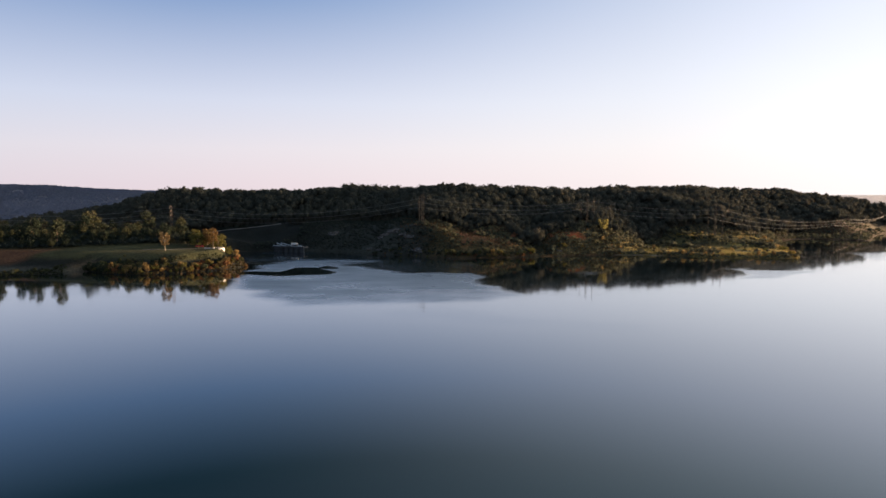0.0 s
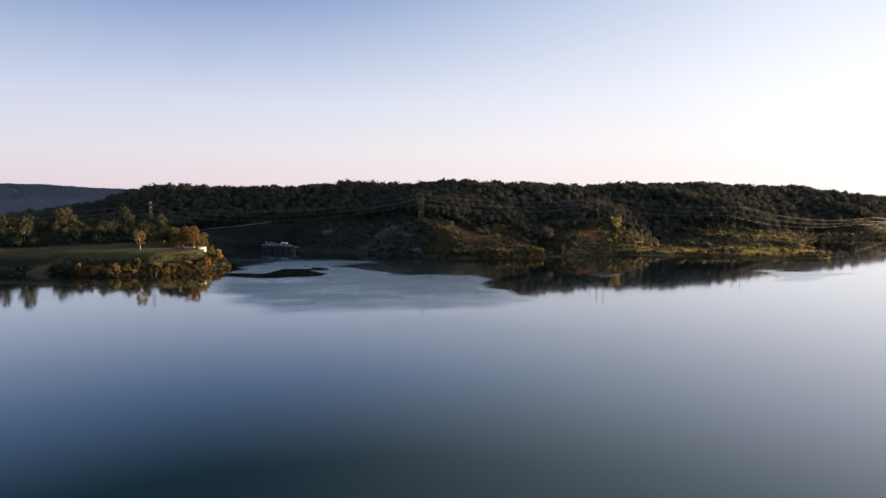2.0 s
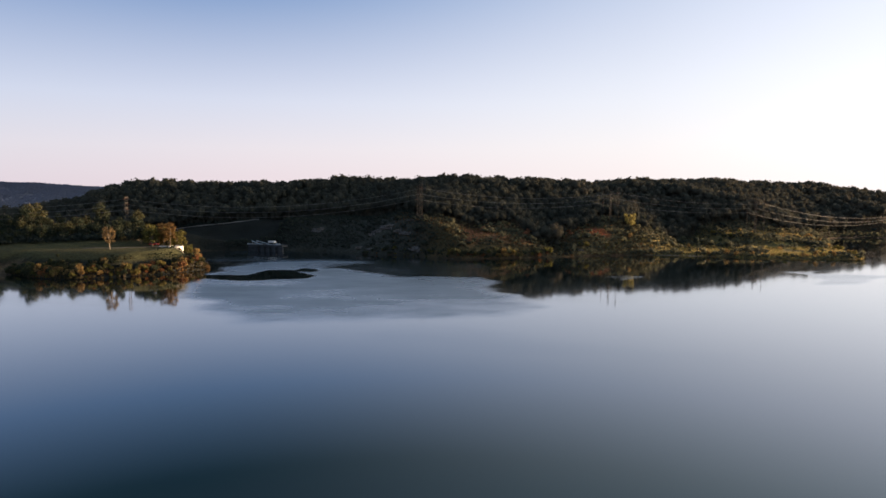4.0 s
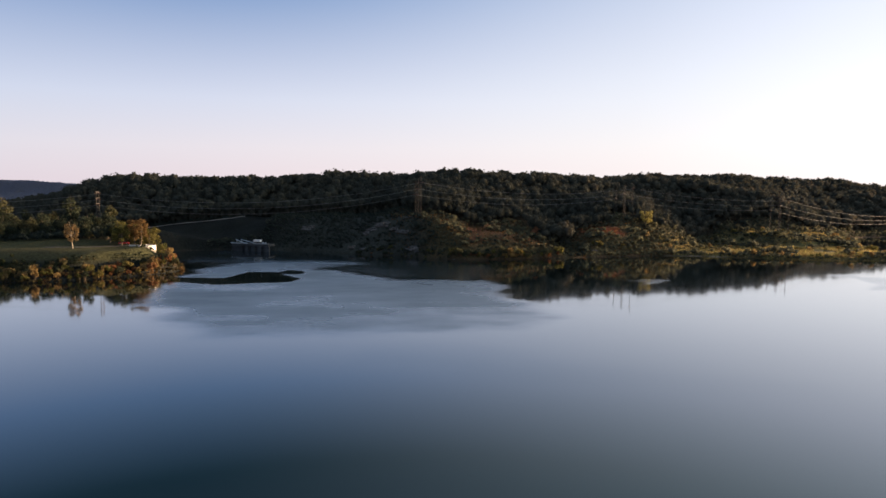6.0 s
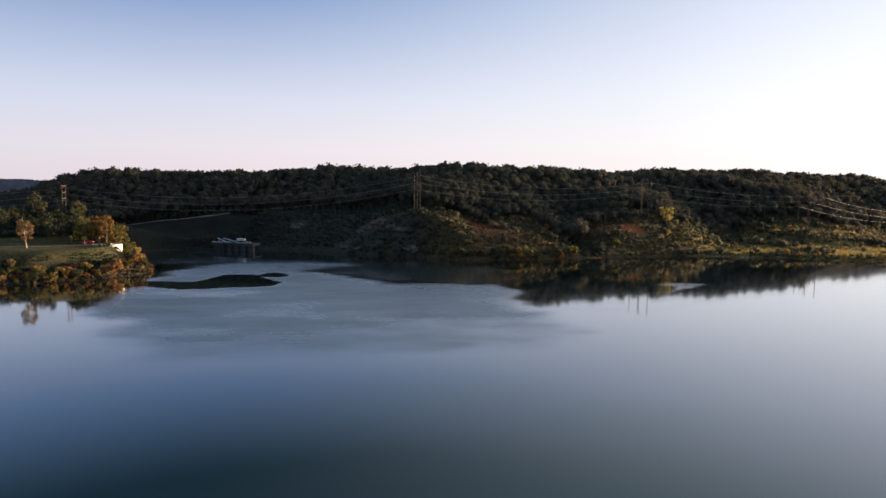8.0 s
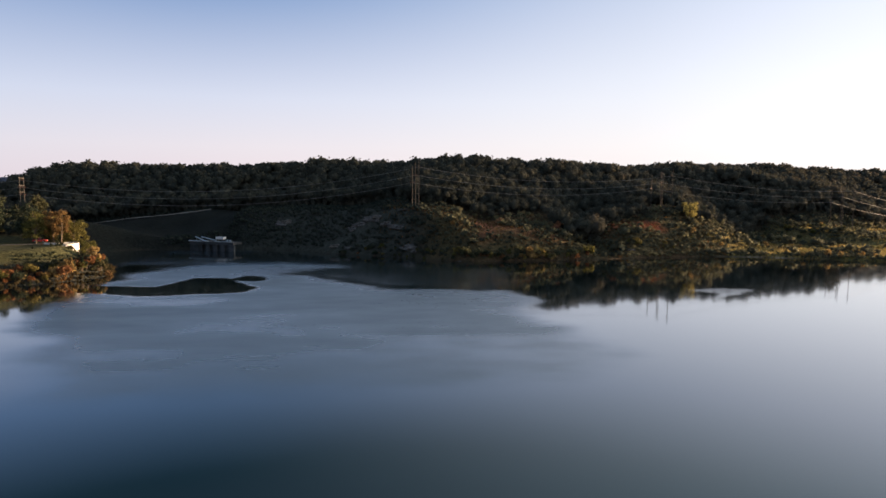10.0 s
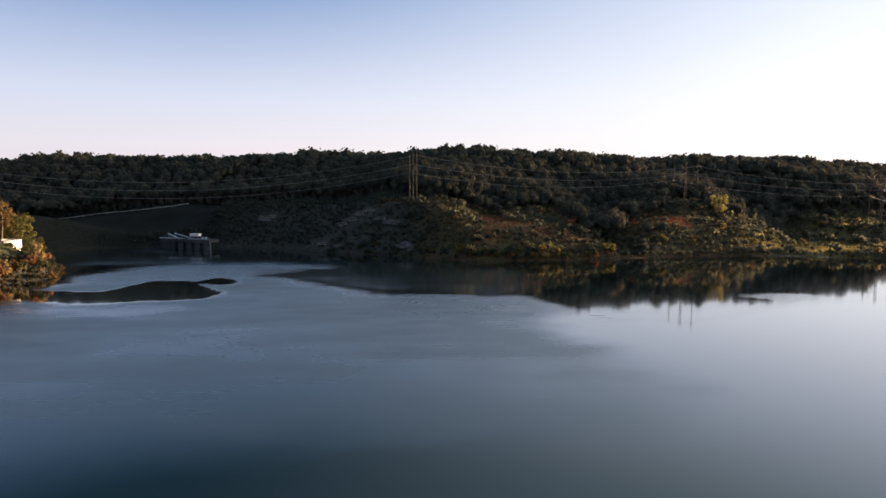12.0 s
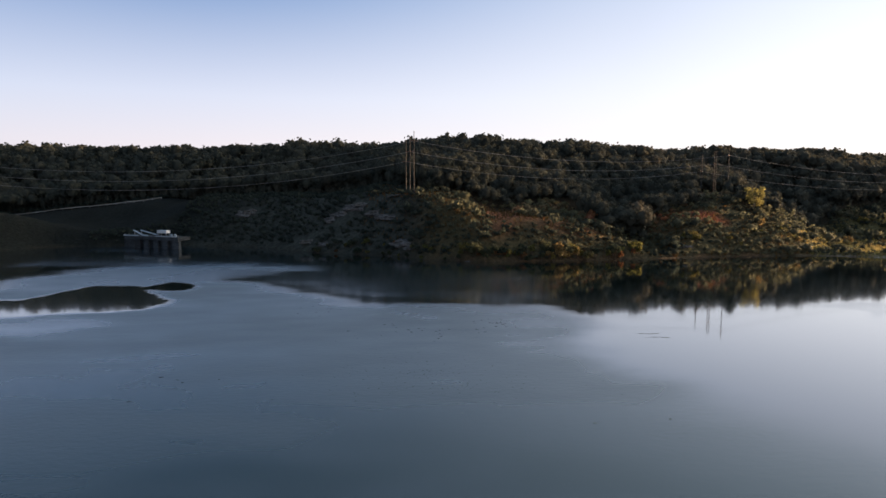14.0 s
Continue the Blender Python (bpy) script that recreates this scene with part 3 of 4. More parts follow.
woods = scatter("hill_woods", np.r_[np.c_[tx, ty, tz - 0.4, size, rng.uniform(0, 6.28, tx.size), kind, tone],
                                    np.c_[ux, uy, uz - 0.3, rng.uniform(0.7, 1.15, ux.size), rng.uniform(0, 6.28, ux.size), 0 * ux + NEAR + FAR + 1, np.clip(rng.uniform(0.1, 0.5, ux.size) + 0.1 * step(-40, 190, ux), 0, 1)]],
                wood_kinds, WOODS, "dense dark green autumn woodland covering the hill", "woods")

# distant ridge: aerial haze is put into the leaf colour
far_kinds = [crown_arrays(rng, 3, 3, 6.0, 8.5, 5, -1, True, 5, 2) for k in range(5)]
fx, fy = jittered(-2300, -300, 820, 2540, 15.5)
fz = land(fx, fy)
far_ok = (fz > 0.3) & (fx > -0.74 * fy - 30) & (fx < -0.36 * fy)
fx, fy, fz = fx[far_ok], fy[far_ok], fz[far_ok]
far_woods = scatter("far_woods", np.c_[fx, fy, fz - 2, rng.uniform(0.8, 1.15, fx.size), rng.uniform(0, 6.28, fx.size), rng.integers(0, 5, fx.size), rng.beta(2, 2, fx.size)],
                    far_kinds, leaf_material("haze-blue far leaves", (0.1, 0.13, 0.2), (0.105, 0.135, 0.205), (0.112, 0.14, 0.21), True, 0.06, 0.06, 0.12), "woodland on a distant ridge, painted bluish for haze", "woods")


def tree(label, category, group, leaves, bark, wide, tall, low, lobes=16, per_lobe=90, leaf=0.5, stem=0.22, seed=1, loose=1.25):
    """A tree at the origin: a tapered trunk with limbs, and a crown of small leaf clumps."""
    r = np.random.default_rng(seed)
    ob = thing("tree", (0, 0, 0), label, category, group)
    bm = bmesh.new()
    lean = Vector((r.uniform(-0.06, 0.06) * tall, r.uniform(-0.06, 0.06) * tall, 0))
    fork = lean * 0.4 + Vector((0, 0, low + (tall - low) * 0.22))
    rod(bm, (0, 0, -0.6), (0, 0, 0.4), stem * 1.5, stem * 1.1)
    rod(bm, (0, 0, 0.35), fork, stem * 1.1, stem * 0.75)
    rod(bm, fork, lean + Vector((0, 0, tall * 0.86)), stem * 0.72, stem * 0.15)
    for k in range(7):
        ang, f = k * 2.4, 0.1 + 0.1 * k
        root = fork * (1 - f * 0.2) + (lean + Vector((0, 0, tall * 0.8)) - fork) * f * 0.6
        tip = root + Vector((math.cos(ang), math.sin(ang), 0.75)) * wide * r.uniform(0.5, 0.75)
        rod(bm, root, tip, stem * 0.4, stem * 0.08, 5)
    part("trunk", bm, bark, ob)
    v, f = crown_arrays(r, lobes, per_lobe, leaf, wide, tall, low - 0.16 * tall, False, loose=loose)
    v[:, 2] = np.maximum(v[:, 2], 0.3 * low)
    v = v + np.outer(np.clip(v[:, 2] / tall, 0, 1), np.array(lean))
    part("crown", mesh_from("crown", v, f, leaves), None, ob)
    return ob


def placed(x, y, size=1.0, turn=0.0, sink=0.1):
    z = float(land(np.array([x]), np.array([y]))[0])
    return Matrix.Translation((x, y, z - sink)) @ Matrix.Rotation(turn, 4, "Z") @ Matrix.Scale(size, 4)


def shrub(name, label, group, leaves, wide, tall, seed, lobes=8, per_lobe=34, leaf=0.42):
    r = np.random.default_rng(seed)
    ob = thing(name, (0, 0, 0), label, "shrub", group)
    bm = bmesh.new()
    for k in range(5):
        a = k * 1.257 + 0.4
        rod(bm, (0.06 * math.cos(a), 0.06 * math.sin(a), -0.4), (0.5 * wide * math.cos(a), 0.5 * wide * math.sin(a), tall * 0.6), 0.05, 0.015, 5)
    part("stems", bm, BARK, ob)
    v, f = crown_arrays(r, lobes, per_lobe, leaf, wide, tall, 0.1, False)
    part("leaves", mesh_from("leaves", v, f, leaves), None, ob)
    return ob


# ---- roads and tracks ----
def strip(name, line, width, mat, label, category, lift=0.06, thick=0.25):
    """A paved strip over the ground along line (x, y)."""
    pts = []
    for (ax, ay), (bx, by) in zip(line, line[1:]):
        n = max(2, int(math.hypot(bx - ax, by - ay) / 2.5))
        pts += [(ax + (bx - ax) * i / n, ay + (by - ay) * i / n) for i in range(n)]
    pts.append(line[-1])
    p = np.array(pts)
    d = np.gradient(p, axis=0)
    d /= np.linalg.norm(d, axis=1)[:, None]
    side = np.c_[-d[:, 1], d[:, 0]] * width / 2
    z = np.maximum(np.maximum(land(*(p + side).T), land(*(p - side).T)), land(*p.T)) + lift
    z = np.convolve(np.r_[z[0], z, z[-1]], [0.25, 0.5, 0.25], "valid")
    v = np.concatenate([np.c_[p + side, z], np.c_[p - side, z], np.c_[p + side * 1.1, z - thick], np.c_[p - side * 1.1, z - thick]])
    n = len(p)
    i = np.arange(n - 1)
    f = np.concatenate([np.c_[i, i + 1, i + 1 + n, i + n], np.c_[i, i + 2 * n, i + 1 + 2 * n, i + 1], np.c_[i + n, i + 1 + n, i + 1 + 3 * n, i + 3 * n]])
    ob = new(name, mesh_from(name, v, f, mat, False))
    return tagged(ob, label, category, kind="structure")


strip("road", [(-128, 500), (-180, 500), (-250, 500)], 4.0, ROAD, "worn grey asphalt road along a grassy embankment", "road")
def guard_rail():
    ob = thing("guard_rail", (-128, 497.6, 0), "pale galvanised guard rail along the embankment road", "guard rail")
    xs = np.arange(0, -124, -4.0)
    zs = land(xs - 128, np.full(xs.size, 497.6))
    for x, z in zip(xs, zs):
        bm = bmesh.new()
        box(bm, (x, 0, z + 0.3), (0.14, 0.1, 1.1), 0.01)
        part("post", bm, STEEL, ob)
    bm = bmesh.new()
    for x0, x1, z0, z1 in zip(xs, xs[1:], zs, zs[1:]):
        turn = Matrix.Rotation(math.atan2(z0 - z1, 4.0), 4, "Y").inverted()
        box(bm, ((x0 + x1) / 2, -0.08, (z0 + z1) / 2 + 0.65), (4.06, 0.07, 0.32), 0.0, turn)
    part("rail", bm, CONCRETE, ob, "dull weathered rail")


guard_rail()
strip("path", [(-174, 364.5), (-160, 367), (-146, 373), (-136, 376)], 1.8, ROCK, "pale concrete path across the grass", "path")
strip("track", [(-23, 438.5), (-4, 439)], 2.0, ROCK, "pale gravel track at the foot of the poles", "track")


# ---- the power line ----
def structure(x, y, line_turn, attach, top, count, label, arms=False):
    """Timber poles set across the line; attach: the wires' heights; returns the ends of the wires."""
    z0 = float(land(np.array([x]), np.array([y]))[0])
    ob = thing("transmission_structure", (x, y, z0), label, "power pole", "power line structures")
    across = Vector((math.sin(line_turn), -math.cos(line_turn), 0))
    gap = {3: 5.5, 4: 5.2, 2: 3.2}[count]
    offsets = {3: (-1, 0, 1), 4: (-1, -0.07, 0.07, 1), 2: (-0.5, 0.5)}[count]
    for k in offsets:
        bm = bmesh.new()
        foot = across * gap * k
        gz = float(land(np.array([x + foot.x]), np.array([y + foot.y]))[0]) - z0
        rod(bm, foot + Vector((0, 0, gz - 1)), foot + Vector((0, 0, top - z0 + (1.2 * k if not arms else 0))), 0.165, 0.12, 10)
        part("pole", bm, POLE_WOOD, ob)
    ends = []
    for i, za in enumerate(attach):
        k = 1 - i
        at = across * (gap * k if not arms else 0.0) + Vector((0, 0, za - z0))
        if arms:
            bm = bmesh.new()
            box(bm, at + Vector((0, 0, 0.9)), (0.22, gap * 1.35, 0.26), 0.03, Matrix.Rotation(line_turn, 4, "Z"))
            part("crossarm", bm, POLE_WOOD, ob)
        bm = bmesh.new()
        along = Vector((math.cos(line_turn), math.sin(line_turn), 0))
        for side in (-1, 1):
            for n in range(6):
                c = at + along * side * (0.35 + 0.2 * n)
                rod(bm, c - along * 0.03, c + along * 0.03, 0.14, 0.14, 10)
            rod(bm, at, at + along * side * 1.6, 0.03, 0.03, 6)
        if arms:
            rod(bm, at, at + Vector((0, 0, 0.9)), 0.04, 0.04, 6)
        part("insulator_string", bm, PORCELAIN, ob, "brown porcelain insulator string")
        ends.append(Vector((x, y, z0)) + at)
    return ends


LINE = [(structure(-340, 405, 0.15, (32, 29, 26), 34, 2, "twin timber poles with crossarms beyond the trees", True)),
        (structure(-184, 428, 0.1, (31.8, 28.7, 25.8), 33.4, 2, "twin timber poles with three crossarms behind trees", True)),
        (structure(-15, 441, 0.3, (38.3, 34.9, 31.6), 40.5, 3, "three tall timber poles on a cleared hillside")),
        (structure(107, 470, 0.86, (35.4, 32.2, 29.2), 37.4, 4, "tall weathered timber poles above a red slope")),
        (structure(211, 490, 1.15, (28.2, 25.2, 22.2), 30.3, 4, "weathered timber poles on a brushy spur")),
        (structure(350, 556, 0.75, (18, 15, 12.2), 20.2, 4, "timber poles on low ground by the water")),
        (structure(455, 655, 0.6, (18, 15, 12), 20.5, 4, "far timber poles on low ground"))]
SAGS = (5.5, 7.6, 4.6, 2.6, 5.5, 2.5)
for left, right, sag in zip(LINE, LINE[1:], SAGS):
    for a, b in zip(left, right):
        cu = bpy.data.curves.new("power_cable", "CURVE")
        cu.dimensions, cu.bevel_depth, cu.bevel_resolution = "3D", 0.06, 1
        sp = cu.splines.new("POLY")
        sp.points.add(40)
        for i, p in enumerate(sp.points):
            t = i / 40
            q = a.lerp(b, t)
            p.co = (q.x, q.y, q.z - 4 * sag * t * (1 - t), 1)
        cu.materials.append(WIRE)
        tagged(new("power_cable", cu), "pale aluminium power cable sagging between pole structures", "power cable", "power cables")


# ---- the water intake on its piers ----
def intake(x, y, turn):
    ob = thing("water_intake", (x, y, 0), "concrete water intake on piers with pale blue pipes", "water intake", turn=turn)
    bm = bmesh.new()
    box(bm, (0, 0, 4.6), (20.0, 6.5, 1.6), 0.06)
    part("deck", bm, PIER_CONCRETE, ob)
    for k in range(6):
        bm = bmesh.new()
        px = (-8.2, -5.2, -1.9, 1.5, 5.0, 8.9)[k]
        box(bm, (px, -2.6, 0.6), ((4.0, 1.7, 1.8, 1.8, 1.9, 2.5)[k], 1.0, 6.1), 0.08)
        part("pier", bm, PIER_CONCRETE, ob, "dark concrete pier")
    bm = bmesh.new()
    box(bm, (0, -1.5, 1.0), (19.5, 0.5, 6.8), 0.05)
    part("back_wall", bm, DARK_CONCRETE, ob)
    rail = bmesh.new()
    for h in (5.95, 6.45):
        rod(rail, (-10, -3.1, h), (10, -3.1, h), 0.035, sides=6)
    part("handrail", rail, STEEL, ob, "thin galvanised handrail")
    for k in range(11):
        bm = bmesh.new()
        rod(bm, (-10 + 2 * k, -3.1, 5.3), (-10 + 2 * k, -3.1, 6.48), 0.03, sides=6)
        part("rail_post", bm, STEEL, ob)
    # pipes that slope down onto the deck from a trestle at its end
    for pts, r, nm in ((((-11.3, 3.0, 7.6), (-5.0, -0.4, 5.75), (-2.6, -1.2, 5.68)), 0.3, "pipe"),
                       (((-8.5, 3.0, 7.75), (-1.2, 0.4, 6.3), (0.2, 0.2, 6.2)), 0.3, "pipe"),
                       (((-11.6, -1.5, 5.68), (-6.0, -1.6, 5.68)), 0.24, "pipe"),
                       (((0.8, -2.0, 5.66), (8.6, -2.2, 5.66)), 0.2, "pipe")):
        bm = bmesh.new()
        for a, b in zip(pts, pts[1:]):
            rod(bm, a, b, r, r, 12)
        for a in pts[1:-1]:
            bmesh.ops.create_uvsphere(bm, u_segments=12, v_segments=8, radius=r * 1.02, matrix=Matrix.Translation(a))
        part(nm, bm, BLUE_PIPE, ob, "pale blue painted pipe")
    for px in (-10.9, -8.2):
        bm = bmesh.new()
        rod(bm, (px, 2.9, -2.0), (px, 2.9, 7.4), 0.13, 0.11, 8)
        part("pipe_support", bm, STEEL, ob)
    shed = bmesh.new()
    box(shed, (2.3, 0.2, 7.6), (3.6, 2.0, 1.25), 0.05)
    c = part("control_cabinet", shed, WHITE_PAINT, ob, "white sheet metal control cabinet")
    for dx in (-1.5, 1.5):
        for dy in (-0.8, 0.8):
            bm = bmesh.new()
            box(bm, (2.3 + dx, 0.2 + dy, 6.25), (0.14, 0.14, 1.75))
            part("cabinet_leg", bm, STEEL, c)
    bm = bmesh.new()
    box(bm, (2.3, 0.2, 8.28), (3.8, 2.2, 0.12), 0.02)
    part("cabinet_roof", bm, WHITE_PAINT, c)
    for px in (5.2, 6.6):
        bm = bmesh.new()
        rod(bm, (px, 0.2, 5.35), (px, 0.2, 6.3), 0.45, 0.42, 14)
        rod(bm, (px, 0.2, 6.25), (px, 0.2, 6.65), 0.28, 0.24, 14)
        part("pump_motor", bm, BLUE_PIPE, ob)
    ob.scale = (1.18, 1.0, 0.76)
    return ob


intake(-107.4, 445.0, -18)


# ---- the overlook on the headland, and a car ----
def overlook():
    z = float(land(np.array([-140]), np.array([371.8]))[0])
    ob = thing("overlook_wall", (-135.2, 370.3, z - 0.5), "round white concrete parapet of a lookout on a headland", "wall", turn=-17)
    def ring(inner, outer, low, high, sides=40):
        bm = bmesh.new()
        loops = [[bm.verts.new((2.6 + r * math.cos(k * 2 * math.pi / sides), 1.6 + r * math.sin(k * 2 * math.pi / sides), z)) for k in range(sides)]
                 for r, z in ((outer, low), (outer, high), (inner, high), (inner, low))]
        for a, b in zip(loops, loops[1:] + loops[:1]):
            for k in range(sides):
                bm.faces.new((a[k], a[(k + 1) % sides], b[(k + 1) % sides], b[k]))
        bmesh.ops.recalc_face_normals(bm, faces=bm.faces)
        return bm
    part("parapet", ring(3.05, 3.4, -3.0, 1.0), PALE_WALL, ob)
    part("coping", ring(2.97, 3.48, 1.0, 1.13), CONCRETE, ob)
    bm = bmesh.new()
    box(bm, (-3.2, 0.05, -0.05), (5.6, 0.4, 2.3), 0.05)
    part("low_wall", bm, PALE_WALL, ob, "low whitewashed wall")
    bm = bmesh.new()
    rod(bm, (2.6, 1.6, -3.0), (2.6, 1.6, 0.45), 3.04, 3.04, 40)
    part("slab", bm, CONCRETE, ob)
    return ob


overlook()
RED_PAINT = plain_material("red car paint", (0.42, 0.015, 0.012), (0.5, 0.02, 0.015), 1.0, 0.3, 0, 0.001)
RUBBER = plain_material("black rubber", (0.02, 0.02, 0.02), (0.035, 0.035, 0.035), 8.0, 0.8, 0, 0.002)
DARK_GLASS, gt, gp = material("dark car glass", 0.06)
gp.inputs["Base Color"].default_value = (0.015, 0.018, 0.02, 1)
LAMP_GLASS, gt, gp = material("clear lamp glass", 0.1)
gp.inputs["Base Color"].default_value = (0.7, 0.7, 0.68, 1)


def parked_car(x, y, turn):
    z = float(land(np.array([x]), np.array([y]))[0]) + 0.05
    ob = thing("car", (x, y, z), "red parked estate car beside the parapet", "car", turn=turn)
    def hull(profile, half, mat, name, inset=0.0):
        bm = bmesh.new()
        sides = []
        for s in (-1, 1):
            sides.append([bm.verts.new((px, s * (half - inset * max(0, (pz - 0.85) / 0.6)), pz)) for px, pz in profile])
        bm.faces.new(sides[0][::-1])
        bm.faces.new(sides[1])
        for i in range(len(profile)):
            j = (i + 1) % len(profile)
            bm.faces.new((sides[0][i], sides[0][j], sides[1][j], sides[1][i]))
        bmesh.ops.recalc_face_normals(bm, faces=bm.faces)
        bmesh.ops.bevel(bm, geom=list(bm.edges), offset=0.04, segments=2, affect="EDGES")
        return part(name, bm, mat, ob)
    hull([(-2.2, 0.3), (-2.25, 0.6), (-2.15, 0.92), (1.0, 0.95), (2.05, 0.8), (2.2, 0.55), (2.15, 0.3)], 0.88, RED_PAINT, "body")
    hull([(-2.05, 0.9), (-1.75, 1.38), (-0.2, 1.44), (0.35, 1.36), (1.05, 0.92)], 0.8, DARK_GLASS, "windows", 0.14)
    hull([(-1.8, 1.36), (-1.7, 1.46), (-0.2, 1.5), (0.4, 1.4), (0.35, 1.36)], 0.68, RED_PAINT, "roof")
    for wx in (-1.35, 1.38):
        for wy in (-0.82, 0.82):
            bm = bmesh.new()
            rod(bm, (wx, wy - 0.1, 0.32), (wx, wy + 0.1, 0.32), 0.32, 0.32, 18)
            t = part("tyre", bm, RUBBER, ob)
            bm = bmesh.new()
            rod(bm, (wx, wy - 0.11, 0.32), (wx, wy + 0.11, 0.32), 0.2, 0.2, 14)
            part("rim", bm, STEEL, t)
    for wy in (-0.65, 0.65):
        bm = bmesh.new()
        box(bm, (2.14, wy, 0.64), (0.12, 0.34, 0.15), 0.03)
        part("headlight", bm, LAMP_GLASS, ob)
    return ob


parked_car(-146.0, 378, 8)


# ---- trees on the headland ----
big_tree = tree("pale-trunked tree with thin brown autumn leaves on grass", "tree", "", LEAF_TAN, PALE_BARK, 2.5, 11.0, 1.6, 24, 62, 0.38, 0.15, 3)
big_tree.matrix_basis = placed(-158.6, 359.6, 1.22)
orange = tree("slender tree with orange autumn leaves", "tree", "orange trees by the overlook", LEAF_ORANGE, BARK, 3.1, 13.2, 0.9, 26, 90, 0.46, 0.2, 5)
orange.matrix_basis = placed(-137.3, 376, 1.08)
copy_thing(orange, placed(-141.2, 378, 0.95, 2.0))
green = tree("olive green tree beside the overlook", "tree", "green trees on the headland", LEAF_OLIVE, BARK, 4.0, 11.4, 0.6, 24, 100, 0.5, 0.2, 8)
green.matrix_basis = placed(-145.5, 375)
copy_thing(green, placed(-150.5, 383, 1.05, 1.1))
copy_thing(green, placed(-129.5, 380, 0.7, 2.3))
copy_thing(green, placed(-141.5, 383, 1.2, 4.0))
copy_thing(green, placed(-136.5, 381.5, 1.15, 5.0))
copy_thing(green, placed(-128, 375, 0.5, 0.7))
belt = [tree("dark green tree in the belt behind the meadow", "tree", "trees behind the meadow", LEAF_GREEN, BARK, w, h, lo, 16, 46, 0.9, 0.2, 20 + i, 1.05)
        for i, (w, h, lo) in enumerate(((4.4, 12.5, 0.8), (3.6, 14.5, 0.8), (4.9, 11.5, 0.5), (3.6, 10.5, 0.4)))]
slots = []
for k in range(900):
    x, y = rng.uniform(-345, -138), rng.uniform(370, 446)
    if x > -150 - max(y - 396, 0) * 0.7 or y < np.interp(x, [-345, -260, -225, -190, -150, -138], [370, 372, 375, 388, 392, 396]) or inside(x, y, SHORE) < 5:
        continue
    if all((x - a) ** 2 + (y - b) ** 2 > 5.2 ** 2 for a, b in slots):
        slots.append((x, y))
slots += [(-147, 388), (-154, 381), (-159, 389), (-152, 394), (-166, 386), (-172, 393), (-163, 396), (-180, 389), (-143, 390)]
for i, (x, y) in enumerate(slots):
    m = placed(x, y, rng.choice((0.5, 0.6, 0.7, 0.82, 0.98)) * (1.18 if x < -205 else 1.15), rng.uniform(0, 6.28))
    if i < len(belt):
        belt[i].matrix_basis = m
    else:
        copy_thing(belt[i % len(belt)], m)
lit = tree("yellow-green tree with a rounded crown on a slope", "tree", "", LEAF_LIME, BARK, 3.4, 9.0, 1.2, 16, 80, 0.6, 0.2, 31)
lit.matrix_basis = placed(114, 451.5, 1.12)

# ---- shrubs along the shores ----
SHRUBS = []
for i, (leaves, word) in enumerate(((LEAF_YELLOW, "yellow"), (LEAF_RUST, "rust-red"), (LEAF_OLIVE, "olive"), (LEAF_GREEN, "dark green"))):
    for j in range(3):
        SHRUBS.append(shrub("shrub", word + " autumn shrub on the bank of the lake", word + " shrubs on the banks", leaves, (1.15, 1.4, 0.95)[j], (2.1, 2.7, 3.2)[j], 50 + 5 * i + j))
used = set()


def plant(kind, x, y, size, turn):
    if kind in used:
        copy_thing(SHRUBS[kind], placed(x, y, size, turn))
    else:
        used.add(kind)
        SHRUBS[kind].matrix_basis = placed(x, y, size, turn)


bx, by = jittered(-235, 60, 290, 430, 2.25)
bd = ashore(bx, by)
pick = (bd > -0.7) & (bd < 13.5) & (by < 432) & ~((bx > -150) & (bx < -112) & (by > 372)) & (bx < 70)
pick &= (bx > -205) | (rng.uniform(0, 1, bx.size) < 0.5)
pick &= (bx < -100) | (bx > -50)
pick &= (bx < -119) | (bx > -90) | (bd > 1.8)
bank_x, bank_y, bank_d = bx[pick], by[pick], bd[pick]
upper = []      # shrubs higher up the bank, too many to tell apart
for x, y, d in zip(bank_x, bank_y, bank_d):
    head = x < -100
    if not head and d > 3.2:
        continue
    if rng.uniform() < (0.05 if head else 0.35) or (head and d > 13 - 2 * (x < -130)) or (-194 > x > -206):
        continue
    n = float(rough(np.array([x]), np.array([y]), 14.0)[0])
    if head:
        hue = 0 if n > 0.12 else 1 if n > -0.12 else 2
        hue = rng.choice([hue, hue, 0, 1, 2, 3])
        size = rng.uniform(0.75, 1.4) * (0.5 if -143 < x < -122 and d > 5 else 1.35 if x > -123 else 1.0)
    else:
        hue = 1 if d < 5 and rng.uniform() < 0.12 else rng.choice([2, 3, 2, 3, 3])
        size = rng.uniform(0.8, 1.5) * (0.6 if x < 0 else 1)
    if x < -176:
        hue = rng.choice([2, 3, 3])
    if (-147 < x < -124 and d > 5.5) or (x < -176 and d > 4.5):
        continue
    if head and (d > 5 or x < -190):
        upper.append((x, y, size, rng.uniform(0, 6.28), rng.integers(0, 4), (0.85, 0.5, 0.25, 0.05)[int(hue)] + rng.uniform(-0.1, 0.1)))
        continue
    plant(int(hue) * 3 + int(rng.integers(0, 3)), x, y, size, rng.uniform(0, 6.28))

